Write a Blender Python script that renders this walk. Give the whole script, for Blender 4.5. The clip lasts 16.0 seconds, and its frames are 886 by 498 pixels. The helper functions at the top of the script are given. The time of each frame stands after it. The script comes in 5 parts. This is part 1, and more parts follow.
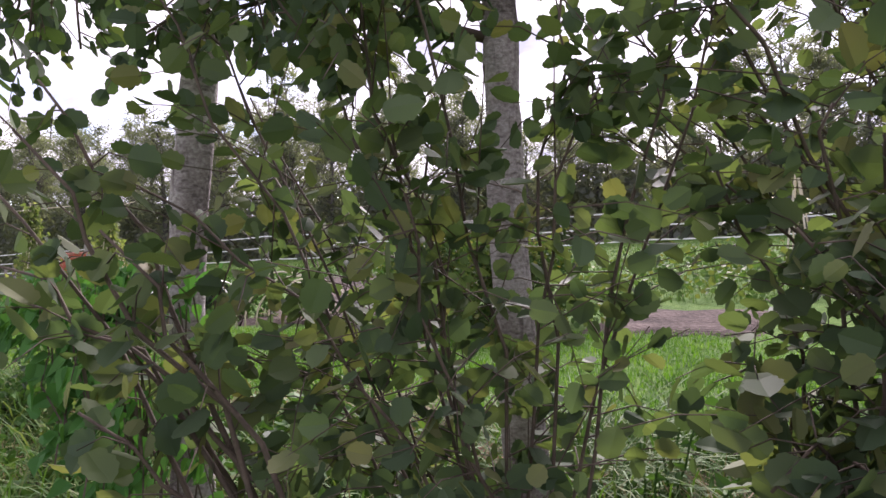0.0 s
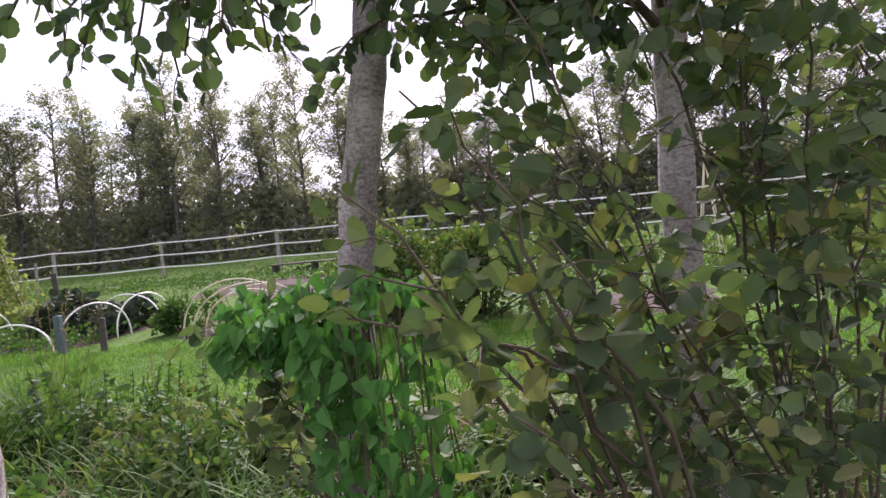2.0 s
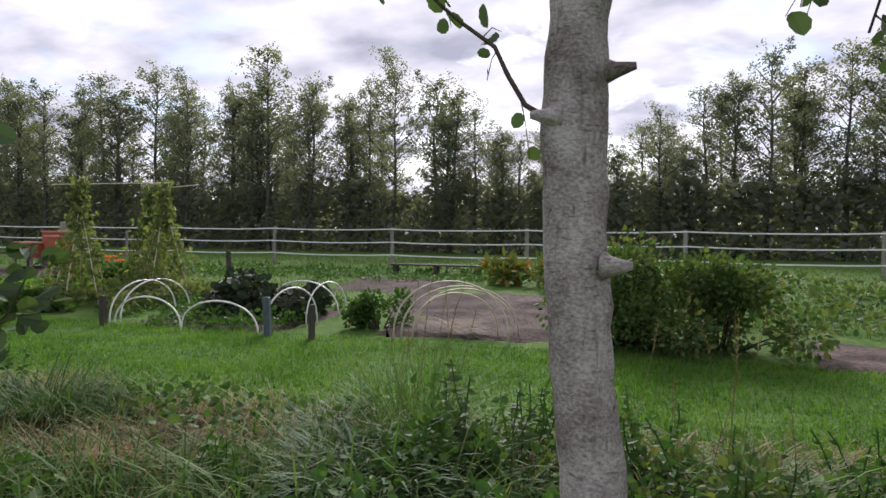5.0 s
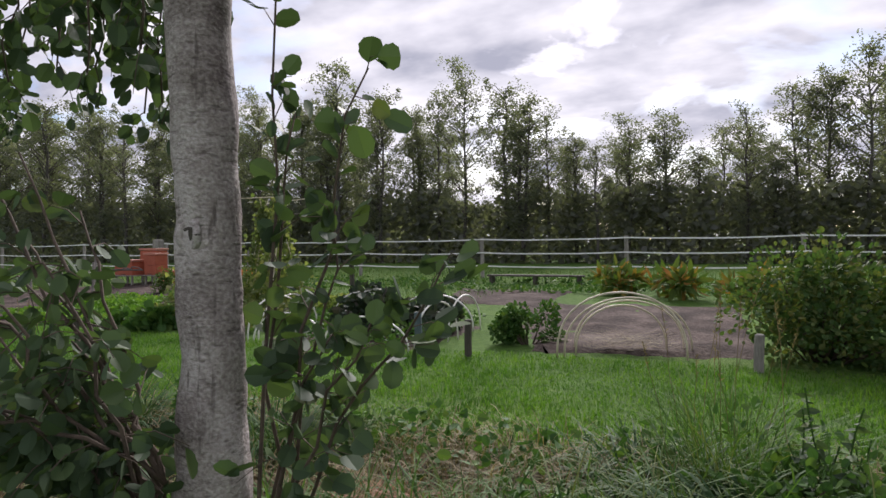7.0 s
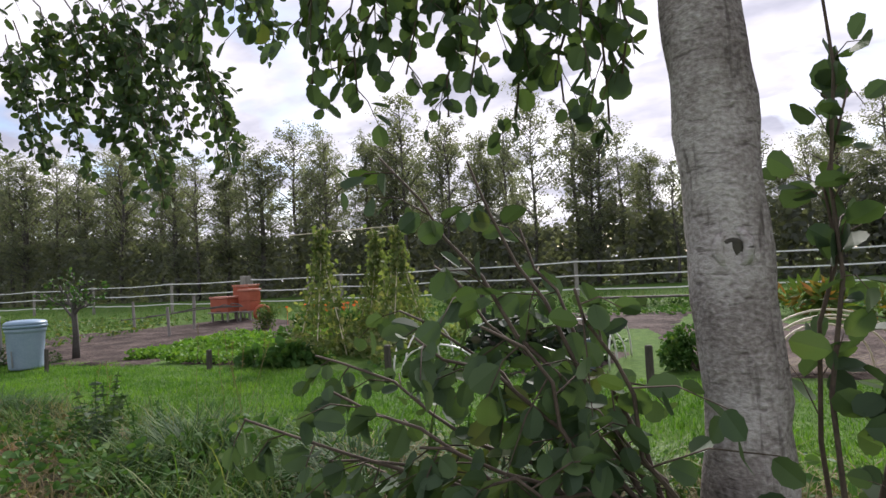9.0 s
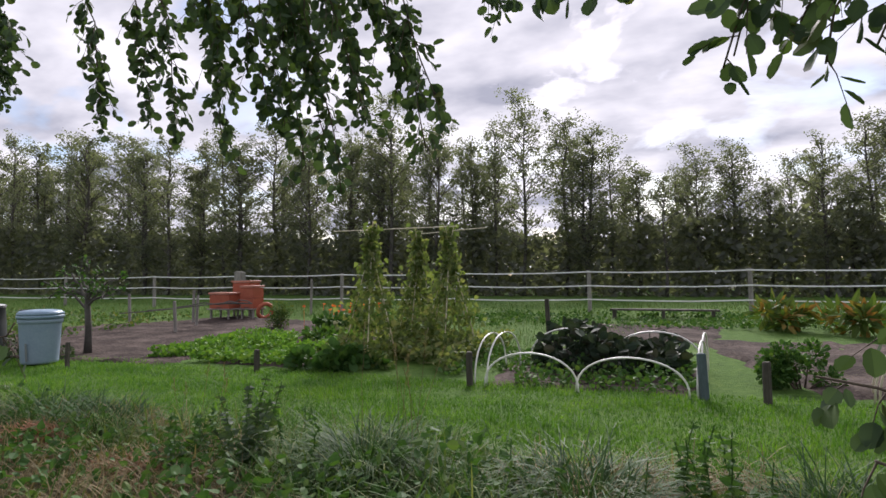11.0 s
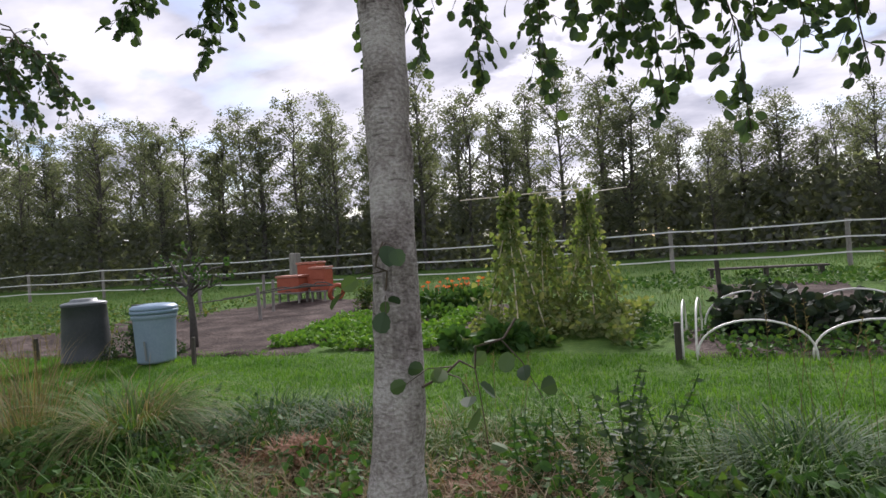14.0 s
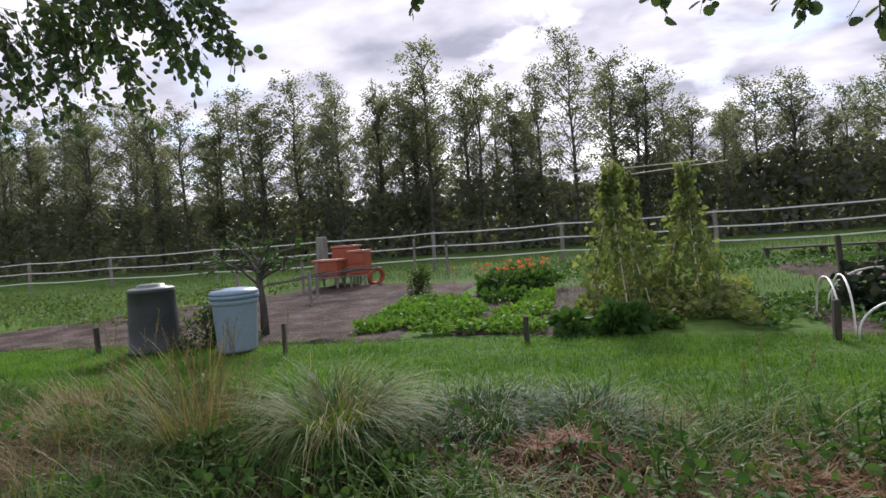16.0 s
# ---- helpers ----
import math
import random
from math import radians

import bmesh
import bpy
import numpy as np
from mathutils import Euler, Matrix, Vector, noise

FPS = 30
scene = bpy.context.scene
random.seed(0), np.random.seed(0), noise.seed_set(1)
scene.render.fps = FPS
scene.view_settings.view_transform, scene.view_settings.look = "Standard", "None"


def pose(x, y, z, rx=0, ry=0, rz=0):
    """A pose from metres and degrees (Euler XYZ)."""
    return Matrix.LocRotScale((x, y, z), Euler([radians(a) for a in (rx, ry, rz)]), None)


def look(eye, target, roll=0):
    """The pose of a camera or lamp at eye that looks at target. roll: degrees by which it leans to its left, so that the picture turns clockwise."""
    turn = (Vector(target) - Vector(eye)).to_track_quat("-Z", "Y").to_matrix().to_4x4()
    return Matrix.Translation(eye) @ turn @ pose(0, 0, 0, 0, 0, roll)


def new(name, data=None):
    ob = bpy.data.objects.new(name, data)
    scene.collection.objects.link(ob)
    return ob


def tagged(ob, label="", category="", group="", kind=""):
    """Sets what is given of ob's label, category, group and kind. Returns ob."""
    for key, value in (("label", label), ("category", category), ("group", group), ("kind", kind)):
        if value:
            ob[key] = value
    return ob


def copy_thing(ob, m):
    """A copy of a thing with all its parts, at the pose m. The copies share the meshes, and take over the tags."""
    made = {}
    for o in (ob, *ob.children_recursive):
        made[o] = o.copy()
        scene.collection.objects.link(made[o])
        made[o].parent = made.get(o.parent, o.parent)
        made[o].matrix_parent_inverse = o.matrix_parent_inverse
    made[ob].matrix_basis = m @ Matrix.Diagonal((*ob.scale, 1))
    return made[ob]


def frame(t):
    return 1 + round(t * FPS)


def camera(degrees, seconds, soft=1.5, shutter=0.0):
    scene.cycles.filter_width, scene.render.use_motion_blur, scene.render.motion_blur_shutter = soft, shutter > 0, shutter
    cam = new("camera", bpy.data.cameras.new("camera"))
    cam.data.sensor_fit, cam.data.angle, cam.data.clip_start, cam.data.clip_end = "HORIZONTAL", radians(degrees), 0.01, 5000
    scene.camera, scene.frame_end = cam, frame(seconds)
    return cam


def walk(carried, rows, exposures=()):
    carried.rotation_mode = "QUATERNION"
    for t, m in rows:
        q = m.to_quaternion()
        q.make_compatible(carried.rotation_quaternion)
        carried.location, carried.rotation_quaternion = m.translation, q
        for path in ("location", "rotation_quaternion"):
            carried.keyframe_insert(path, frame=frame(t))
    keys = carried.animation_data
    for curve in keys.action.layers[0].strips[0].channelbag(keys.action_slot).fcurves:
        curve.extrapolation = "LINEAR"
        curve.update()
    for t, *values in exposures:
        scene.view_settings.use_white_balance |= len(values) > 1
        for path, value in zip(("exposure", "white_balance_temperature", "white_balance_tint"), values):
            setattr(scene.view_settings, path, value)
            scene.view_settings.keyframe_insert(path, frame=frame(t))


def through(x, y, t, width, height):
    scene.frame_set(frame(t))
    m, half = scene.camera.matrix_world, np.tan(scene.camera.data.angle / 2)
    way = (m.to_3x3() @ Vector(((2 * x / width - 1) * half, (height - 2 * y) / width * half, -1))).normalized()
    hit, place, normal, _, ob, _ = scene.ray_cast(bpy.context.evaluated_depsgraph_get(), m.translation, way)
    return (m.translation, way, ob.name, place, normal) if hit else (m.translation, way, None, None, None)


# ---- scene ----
cam = camera(73.7, 16.0)
PATH = [
    (0, (-0.019, 0.949, 1.151), (-0.83, 2.776, 1.106), -3.5),
    (0.5, (-0.214, 0.843, 1.154), (-0.985, 2.687, 1.113), -4.0),
    (1, (-0.436, 0.674, 1.136), (-1.08, 2.566, 1.078), -7.1),
    (1.5, (-0.698, 0.519, 1.193), (-1.152, 2.464, 1.087), -7.4),
    (2, (-1.006, 0.536, 1.255), (-1.441, 2.486, 1.164), -5.8),
    (2.5, (-1.323, 0.445, 1.284), (-1.753, 2.397, 1.21), -4.7),
    (3, (-1.7, 0.46, 1.349), (-2.139, 2.409, 1.255), -4.6),
    (3.5, (-2.095, 0.388, 1.327), (-2.572, 2.329, 1.249), -3.7),
    (4, (-2.581, 0.372, 1.359), (-3.093, 2.305, 1.308), -2.8),
    (4.4, (-2.927, 0.32, 1.386), (-3.439, 2.253, 1.336), -0.3),
    (6.8, (-4.704, 0.399, 1.352), (-5.421, 2.266, 1.331), -0.7),
    (7, (-4.859, 0.355, 1.359), (-5.587, 2.217, 1.346), -0.6),
    (7.5, (-5.229, 0.298, 1.364), (-6.052, 2.121, 1.397), -1.9),
    (8, (-5.567, 0.282, 1.372), (-6.465, 2.067, 1.453), -4.3),
    (8.5, (-5.928, 0.17, 1.371), (-6.793, 1.971, 1.456), -2.9),
    (9, (-6.327, 0.161, 1.374), (-7.194, 1.962, 1.457), -3.0),
    (9.5, (-6.741, 0.066, 1.384), (-7.609, 1.866, 1.475), -3.2),
    (9.7, (-6.909, -0.011, 1.372), (-7.752, 1.801, 1.461), -2.6),
    (11.8, (-8.771, -0.171, 1.422), (-9.475, 1.699, 1.523), -1.2),
    (12, (-8.934, -0.157, 1.422), (-9.653, 1.706, 1.518), -2.1),
    (12.5, (-9.355, -0.223, 1.438), (-10.085, 1.636, 1.536), -2.1),
    (13, (-9.798, -0.249, 1.446), (-10.564, 1.598, 1.512), -2.6),
    (13.5, (-10.203, -0.197, 1.459), (-11.024, 1.626, 1.497), -4.3),
    (14, (-10.619, -0.235, 1.46), (-11.34, 1.63, 1.462), -3.8),
    (14.5, (-11.071, -0.265, 1.483), (-11.733, 1.622, 1.433), -3.2),
    (15, (-11.543, -0.286, 1.484), (-12.215, 1.596, 1.42), -5.8),
    (15.5, (-12.05, -0.346, 1.468), (-12.712, 1.54, 1.409), -4.8),
    (16, (-12.51, -0.321, 1.468), (-13.167, 1.567, 1.418), -4.3),
]
EXPOSURES = [(0, 1.39, 6200, 32), (1.0, 1.39, 6150, 32), (2.0, 1.42, 6200, 32), (2.5, 1.0, 6200, 25), (3.5, 0.75, 6150, 22), (4.5, 0.67, 6150, 20), (7.0, 0.52, 6250, 19), (9.0, 0.8, 6250, 19), (9.7, 0.77, 6250, 19), (12.0, 0.43, 6250, 19), (14.5, 0.65, 6150, 20), (16, 0.58, 6150, 20)]
walk(cam, [(t, look(eye, target, roll)) for t, eye, target, roll in PATH], EXPOSURES)

from math import sin, cos, pi, sqrt, atan2, exp

R = random.Random(7)

# ---- world and light ----
SUN_AZ = radians(-12)      # away from +y, towards -x
SUN_EL = radians(34)
world = bpy.data.worlds.new("sky")
scene.world = world
world.use_nodes = True
wn, wl = world.node_tree.nodes, world.node_tree.links
wn.clear()
w_out = wn.new("ShaderNodeOutputWorld")
w_bg = wn.new("ShaderNodeBackground")
w_sky = wn.new("ShaderNodeTexSky")
w_sky.sky_type = 'NISHITA'
w_sky.sun_disc = False
w_sky.sun_elevation = SUN_EL
w_sky.sun_rotation = SUN_AZ
w_co = wn.new("ShaderNodeTexCoord")
w_sep = wn.new("ShaderNodeSeparateXYZ")
wl.new(w_co.outputs["Generated"], w_sep.inputs[0])
# clouds lie on a flat layer: direction divided by its height
w_h = wn.new("ShaderNodeMath")
w_h.operation = 'MAXIMUM'
w_h.inputs[1].default_value = 0.0
wl.new(w_sep.outputs[2], w_h.inputs[0])
w_h2 = wn.new("ShaderNodeMath")
w_h2.operation = 'ADD'
w_h2.inputs[1].default_value = 0.22
wl.new(w_h.outputs[0], w_h2.inputs[0])
w_dx = wn.new("ShaderNodeMath")
w_dx.operation = 'DIVIDE'
wl.new(w_sep.outputs[0], w_dx.inputs[0])
wl.new(w_h2.outputs[0], w_dx.inputs[1])
w_dy = wn.new("ShaderNodeMath")
w_dy.operation = 'DIVIDE'
wl.new(w_sep.outputs[1], w_dy.inputs[0])
wl.new(w_h2.outputs[0], w_dy.inputs[1])
w_comb = wn.new("ShaderNodeCombineXYZ")
wl.new(w_dx.outputs[0], w_comb.inputs[0])
wl.new(w_dy.outputs[0], w_comb.inputs[1])
w_n1 = wn.new("ShaderNodeTexNoise")
w_n1.inputs["Scale"].default_value = 1.9
w_n1.inputs["Detail"].default_value = 6.0
w_n1.inputs["Roughness"].default_value = 0.52
w_n1.inputs["Distortion"].default_value = 0.25
wl.new(w_comb.outputs[0], w_n1.inputs["Vector"])
w_cover = wn.new("ShaderNodeValToRGB")          # where the layer opens to blue
w_cover.color_ramp.elements[0].position = 0.38
w_cover.color_ramp.elements[0].color = (0, 0, 0, 1)
w_cover.color_ramp.elements[1].position = 0.48
w_cover.color_ramp.elements[1].color = (1, 1, 1, 1)
wl.new(w_n1.outputs[0], w_cover.inputs[0])
w_map2 = wn.new("ShaderNodeMapping")
w_map2.inputs["Location"].default_value = (4.3, 1.7, 0)
w_map2.inputs["Scale"].default_value = (1.1, 1.5, 1)
wl.new(w_comb.outputs[0], w_map2.inputs[0])
w_n2 = wn.new("ShaderNodeTexNoise")
w_n2.inputs["Scale"].default_value = 2.0
w_n2.inputs["Detail"].default_value = 5.0
w_n2.inputs["Roughness"].default_value = 0.5
wl.new(w_map2.outputs[0], w_n2.inputs["Vector"])
w_tone = wn.new("ShaderNodeValToRGB")           # grey bellies and bright thin parts
w_tone.color_ramp.elements[0].position = 0.34
w_tone.color_ramp.elements[0].color = (0.34, 0.352, 0.405, 1)
w_tone.color_ramp.elements[1].position = 0.62
w_tone.color_ramp.elements[1].color = (0.79, 0.78, 0.79, 1)
wl.new(w_n2.outputs[0], w_tone.inputs[0])
w_skys = wn.new("ShaderNodeMixRGB")
w_skys.blend_type = 'MULTIPLY'
w_skys.inputs[0].default_value = 1.0
w_skys.inputs[2].default_value = (0.10, 0.10, 0.10, 1)
wl.new(w_sky.outputs[0], w_skys.inputs[1])
w_mix = wn.new("ShaderNodeMixRGB")
wl.new(w_cover.outputs[0], w_mix.inputs[0])
wl.new(w_skys.outputs[0], w_mix.inputs[1])
wl.new(w_tone.outputs[0], w_mix.inputs[2])
wl.new(w_mix.outputs[0], w_bg.inputs[0])
w_bg.inputs[1].default_value = 0.95
wl.new(w_bg.outputs[0], w_out.inputs[0])

sun = new("sun", bpy.data.lights.new("sun", 'SUN'))
sun.data.energy = 4.0
sun.data.angle = radians(18)
sun.data.color = (1.0, 0.95, 0.88)
sun.matrix_world = look((sin(SUN_AZ) * 40 * cos(SUN_EL), cos(SUN_AZ) * 40 * cos(SUN_EL), 40 * sin(SUN_EL)), (0, 0, 0))


# ---- materials ----
def material(name, rough=0.8, metal=0.0, spec=0.3):
    m = bpy.data.materials.new(name)
    m.use_nodes = True
    b = m.node_tree.nodes["Principled BSDF"]
    b.inputs["Roughness"].default_value = rough
    b.inputs["Metallic"].default_value = metal
    b.inputs["Specular IOR Level"].default_value = spec
    return m, m.node_tree.nodes, m.node_tree.links, b


def ramp(nodes, stops):
    r = nodes.new("ShaderNodeValToRGB")
    els = r.color_ramp.elements
    while len(els) < len(stops):
        els.new(0.5)
    for e, (p, c) in zip(els, stops):
        e.position = p
        e.color = (*c, 1)
    return r


def noise_node(nodes, links, scale, detail=4.0, stretch=None, coord="Object"):
    co = nodes.new("ShaderNodeTexCoord")
    n = nodes.new("ShaderNodeTexNoise")
    n.inputs["Scale"].default_value = scale
    n.inputs["Detail"].default_value = detail
    src = co.outputs[coord]
    if stretch:
        mp = nodes.new("ShaderNodeMapping")
        mp.inputs["Scale"].default_value = stretch
        links.new(src, mp.inputs[0])
        src = mp.outputs[0]
    links.new(src, n.inputs["Vector"])
    return n


def add_bump(nodes, links, bsdf, height, strength=0.4, distance=0.01):
    bp = nodes.new("ShaderNodeBump")
    bp.inputs["Strength"].default_value = strength
    bp.inputs["Distance"].default_value = distance
    links.new(height, bp.inputs["Height"])
    links.new(bp.outputs[0], bsdf.inputs["Normal"])


def mottled(name, stops, scale=6.0, fine=60.0, rough=0.85, bump=0.4, dist=0.01, stretch=None, spec=0.3, metal=0.0):
    """Two scales of noise through one ramp, with fine relief."""
    m, n, l, b = material(name, rough, metal, spec)
    a = noise_node(n, l, scale, 5, stretch)
    c = noise_node(n, l, fine, 4, stretch)
    mx = n.new("ShaderNodeMixRGB")
    mx.inputs[0].default_value = 0.4
    l.new(a.outputs[0], mx.inputs[1])
    l.new(c.outputs[0], mx.inputs[2])
    r = ramp(n, stops)
    l.new(mx.outputs[0], r.inputs[0])
    l.new(r.outputs[0], b.inputs["Base Color"])
    add_bump(n, l, b, mx.outputs[0], bump, dist)
    return m


def leafy(name, stops, through=0.35, rough=0.65, spec=0.16, patch=3.0, share=0.35):
    """Leaf: colour by leaf and by patch; part of the light passes through."""
    m, n, l, b = material(name, rough, 0, spec)
    g = n.new("ShaderNodeNewGeometry")
    a = noise_node(n, l, patch, 3)
    mx = n.new("ShaderNodeMixRGB")
    mx.inputs[0].default_value = share
    l.new(g.outputs["Random Per Island"], mx.inputs[1])
    l.new(a.outputs[0], mx.inputs[2])
    r = ramp(n, stops)
    l.new(mx.outputs[0], r.inputs[0])
    l.new(r.outputs[0], b.inputs["Base Color"])
    t = n.new("ShaderNodeBsdfTranslucent")
    br = n.new("ShaderNodeMixRGB")
    br.blend_type = 'MULTIPLY'
    br.inputs[0].default_value = 1
    br.inputs[2].default_value = (1.25, 1.35, 0.6, 1)
    l.new(r.outputs[0], br.inputs[1])
    l.new(br.outputs[0], t.inputs[0])
    s = n.new("ShaderNodeMixShader")
    s.inputs[0].default_value = through
    l.new(b.outputs[0], s.inputs[1])
    l.new(t.outputs[0], s.inputs[2])
    l.new(s.outputs[0], n["Material Output"].inputs[0])
    return m


M_LEAF = leafy("alder_leaf", [(0.0, (0.04, 0.064, 0.036)), (0.55, (0.06, 0.096, 0.048)), (0.8, (0.08, 0.125, 0.045)), (1.0, (0.15, 0.12, 0.035))], 0.22)
M_SHRUBLEAF = leafy("hazel_leaf", [(0.0, (0.042, 0.07, 0.038)), (0.45, (0.07, 0.105, 0.052)), (0.72, (0.11, 0.145, 0.062)), (0.86, (0.17, 0.165, 0.07)), (1.0, (0.24, 0.13, 0.07))], 0.36)
# far and thicket leaves: distance haze is put into these pale grey base colours
M_FARLEAF_HAZE = leafy("far_leaf_haze", [(0.0, (0.10, 0.112, 0.095)), (0.6, (0.145, 0.158, 0.13)), (1.0, (0.19, 0.19, 0.15))], 0.58, 0.6, 0.5, patch=0.4)
M_HEDGE_HAZE = leafy("thicket_leaf_haze", [(0.0, (0.11, 0.12, 0.105)), (0.7, (0.15, 0.16, 0.135)), (1.0, (0.18, 0.185, 0.15))], 0.58, 0.6, 0.5, patch=0.3)
M_VINE = leafy("bindweed_leaf", [(0.0, (0.04, 0.12, 0.03)), (0.6, (0.06, 0.17, 0.04)), (1.0, (0.10, 0.22, 0.05))], 0.3)
M_BUSH = leafy("currant_leaf", [(0.0, (0.035, 0.072, 0.024)), (0.5, (0.065, 0.118, 0.036)), (0.8, (0.13, 0.15, 0.045)), (1.0, (0.24, 0.18, 0.06))], 0.32)
M_WEED = leafy("weed_leaf", [(0.0, (0.03, 0.075, 0.02)), (0.6, (0.06, 0.13, 0.03)), (0.9, (0.11, 0.17, 0.04)), (1.0, (0.2, 0.2, 0.06))], 0.25)
M_BEAN = leafy("bean_leaf", [(0.0, (0.07, 0.11, 0.035)), (0.6, (0.15, 0.19, 0.07)), (1.0, (0.30, 0.27, 0.13))], 0.4)
M_CROP = leafy("crop_leaf", [(0.0, (0.06, 0.15, 0.025)), (0.7, (0.13, 0.25, 0.04)), (1.0, (0.22, 0.3, 0.05))], 0.3)
M_KALE = leafy("dark_kale_leaf", [(0.0, (0.02, 0.035, 0.025)), (0.6, (0.04, 0.06, 0.035)), (1.0, (0.07, 0.05, 0.05))], 0.12)
M_RHUBARB = leafy("reddening_leaf", [(0.0, (0.05, 0.10, 0.025)), (0.6, (0.10, 0.14, 0.03)), (0.8, (0.3, 0.16, 0.04)), (1.0, (0.32, 0.07, 0.03))], 0.25)
M_FLOWER = leafy("orange_petal", [(0.0, (0.6, 0.12, 0.04)), (1.0, (0.75, 0.22, 0.07))], 0.3)
M_GRASS = leafy("lawn_blade", [(0.25, (0.036, 0.095, 0.013)), (0.5, (0.076, 0.178, 0.02)), (0.75, (0.155, 0.27, 0.034))], 0.4, patch=1.6, share=0.7)
M_ROUGH = leafy("rough_grass_blade", [(0.0, (0.035, 0.085, 0.018)), (0.55, (0.07, 0.14, 0.03)), (0.85, (0.15, 0.17, 0.06)), (1.0, (0.3, 0.24, 0.12))], 0.3, patch=0.9)
M_DRY = leafy("dry_grass_blade", [(0.0, (0.09, 0.078, 0.036)), (0.5, (0.18, 0.14, 0.07)), (1.0, (0.34, 0.27, 0.155))], 0.25)
M_TUSSOCK = leafy("tussock_blade", [(0.0, (0.025, 0.06, 0.02)), (0.6, (0.045, 0.095, 0.032)), (1.0, (0.09, 0.135, 0.05))], 0.25)
M_RUST = leafy("cut_straw", [(0.0, (0.13, 0.055, 0.028)), (0.6, (0.25, 0.12, 0.06)), (1.0, (0.36, 0.21, 0.11))], 0.1)


def bark_material(name, dark, mid, light):
    """Grey alder bark: blotches, short cross-wise lenticels, fine grain and a few upright fissures."""
    m, n, l, b = material(name, 0.92, 0, 0.15)
    blotch = noise_node(n, l, 4.2, 8, (1, 1, 0.8))
    grain = noise_node(n, l, 70, 6, (1, 1, 1.3))
    mx = n.new("ShaderNodeMixRGB")
    mx.inputs[0].default_value = 0.38
    l.new(blotch.outputs[0], mx.inputs[1])
    l.new(grain.outputs[0], mx.inputs[2])
    base = ramp(n, [(0.36, dark), (0.48, mid), (0.6, light)])
    l.new(mx.outputs[0], base.inputs[0])
    lent = noise_node(n, l, 19, 4, (1, 1, 3.4))
    lr = ramp(n, [(0.3, (0.4, 0.38, 0.37)), (0.41, (0.95, 0.95, 0.95)), (0.6, (1, 1, 1)), (0.72, (1.2, 1.19, 1.18))])
    l.new(lent.outputs[0], lr.inputs[0])
    fis = noise_node(n, l, 30, 5, (1, 1, 0.13))
    fr = ramp(n, [(0.33, (0.3, 0.28, 0.27)), (0.41, (1, 1, 1))])
    l.new(fis.outputs[0], fr.inputs[0])
    where = noise_node(n, l, 2.3, 3)
    wr = ramp(n, [(0.42, (0, 0, 0)), (0.58, (1, 1, 1))])
    l.new(where.outputs[0], wr.inputs[0])
    one = n.new("ShaderNodeMixRGB")
    one.inputs[1].default_value = (1, 1, 1, 1)
    l.new(wr.outputs[0], one.inputs[0])
    l.new(fr.outputs[0], one.inputs[2])
    lines = n.new("ShaderNodeMixRGB")
    lines.blend_type = 'MULTIPLY'
    lines.inputs[0].default_value = 1.0
    l.new(lr.outputs[0], lines.inputs[1])
    l.new(one.outputs[0], lines.inputs[2])
    col = n.new("ShaderNodeMixRGB")
    col.blend_type = 'MULTIPLY'
    col.inputs[0].default_value = 0.8
    l.new(base.outputs[0], col.inputs[1])
    l.new(lines.outputs[0], col.inputs[2])
    l.new(col.outputs[0], b.inputs["Base Color"])
    hm = n.new("ShaderNodeMixRGB")
    hm.blend_type = 'MULTIPLY'
    hm.inputs[0].default_value = 0.9
    l.new(grain.outputs[0], hm.inputs[1])
    l.new(lines.outputs[0], hm.inputs[2])
    add_bump(n, l, b, hm.outputs[0], 0.7, 0.012)
    return m


M_BARK = bark_material("grey_alder_bark", (0.12, 0.098, 0.09), (0.27, 0.238, 0.22), (0.46, 0.425, 0.4))
M_TWIG = mottled("twig_bark", [(0.3, (0.05, 0.038, 0.028)), (0.7, (0.12, 0.09, 0.065))], 20, 120, 0.85, 0.4, 0.003)
M_FARBARK = mottled("far_bark", [(0.3, (0.05, 0.045, 0.04)), (0.7, (0.13, 0.12, 0.105))], 3, 20, 0.9, 0.3, 0.02)
M_SOIL = mottled("dug_soil", [(0.34, (0.022, 0.017, 0.014)), (0.5, (0.062, 0.047, 0.04)), (0.66, (0.13, 0.102, 0.088))], 1.6, 19, 0.97, 1.0, 0.09, spec=0.1)
M_POST = mottled("weathered_post", [(0.3, (0.13, 0.12, 0.105)), (0.7, (0.33, 0.31, 0.28))], 6, 50, 0.9, 0.5, 0.006, (1, 1, 0.25))
M_DARKWOOD = mottled("dark_damp_wood", [(0.3, (0.035, 0.032, 0.026)), (0.7, (0.10, 0.09, 0.07))], 6, 50, 0.9, 0.5, 0.006, (1, 1, 0.25))
M_TAPE = mottled("white_fence_tape", [(0.3, (0.66, 0.66, 0.64)), (0.7, (0.82, 0.82, 0.80))], 3, 60, 0.6, 0.2, 0.002)
M_HOOP = mottled("white_plastic_hoop", [(0.3, (0.62, 0.6, 0.54)), (0.7, (0.84, 0.83, 0.78))], 5, 60, 0.4, 0.15, 0.002, spec=0.5)
M_CANE = mottled("yellowed_cane_hoop", [(0.3, (0.42, 0.36, 0.25)), (0.7, (0.68, 0.62, 0.48))], 5, 60, 0.6, 0.3, 0.002)
M_BLUE = mottled("faded_blue_plastic", [(0.3, (0.19, 0.27, 0.34)), (0.7, (0.28, 0.36, 0.43))], 2.5, 30, 0.5, 0.12, 0.003, spec=0.4)
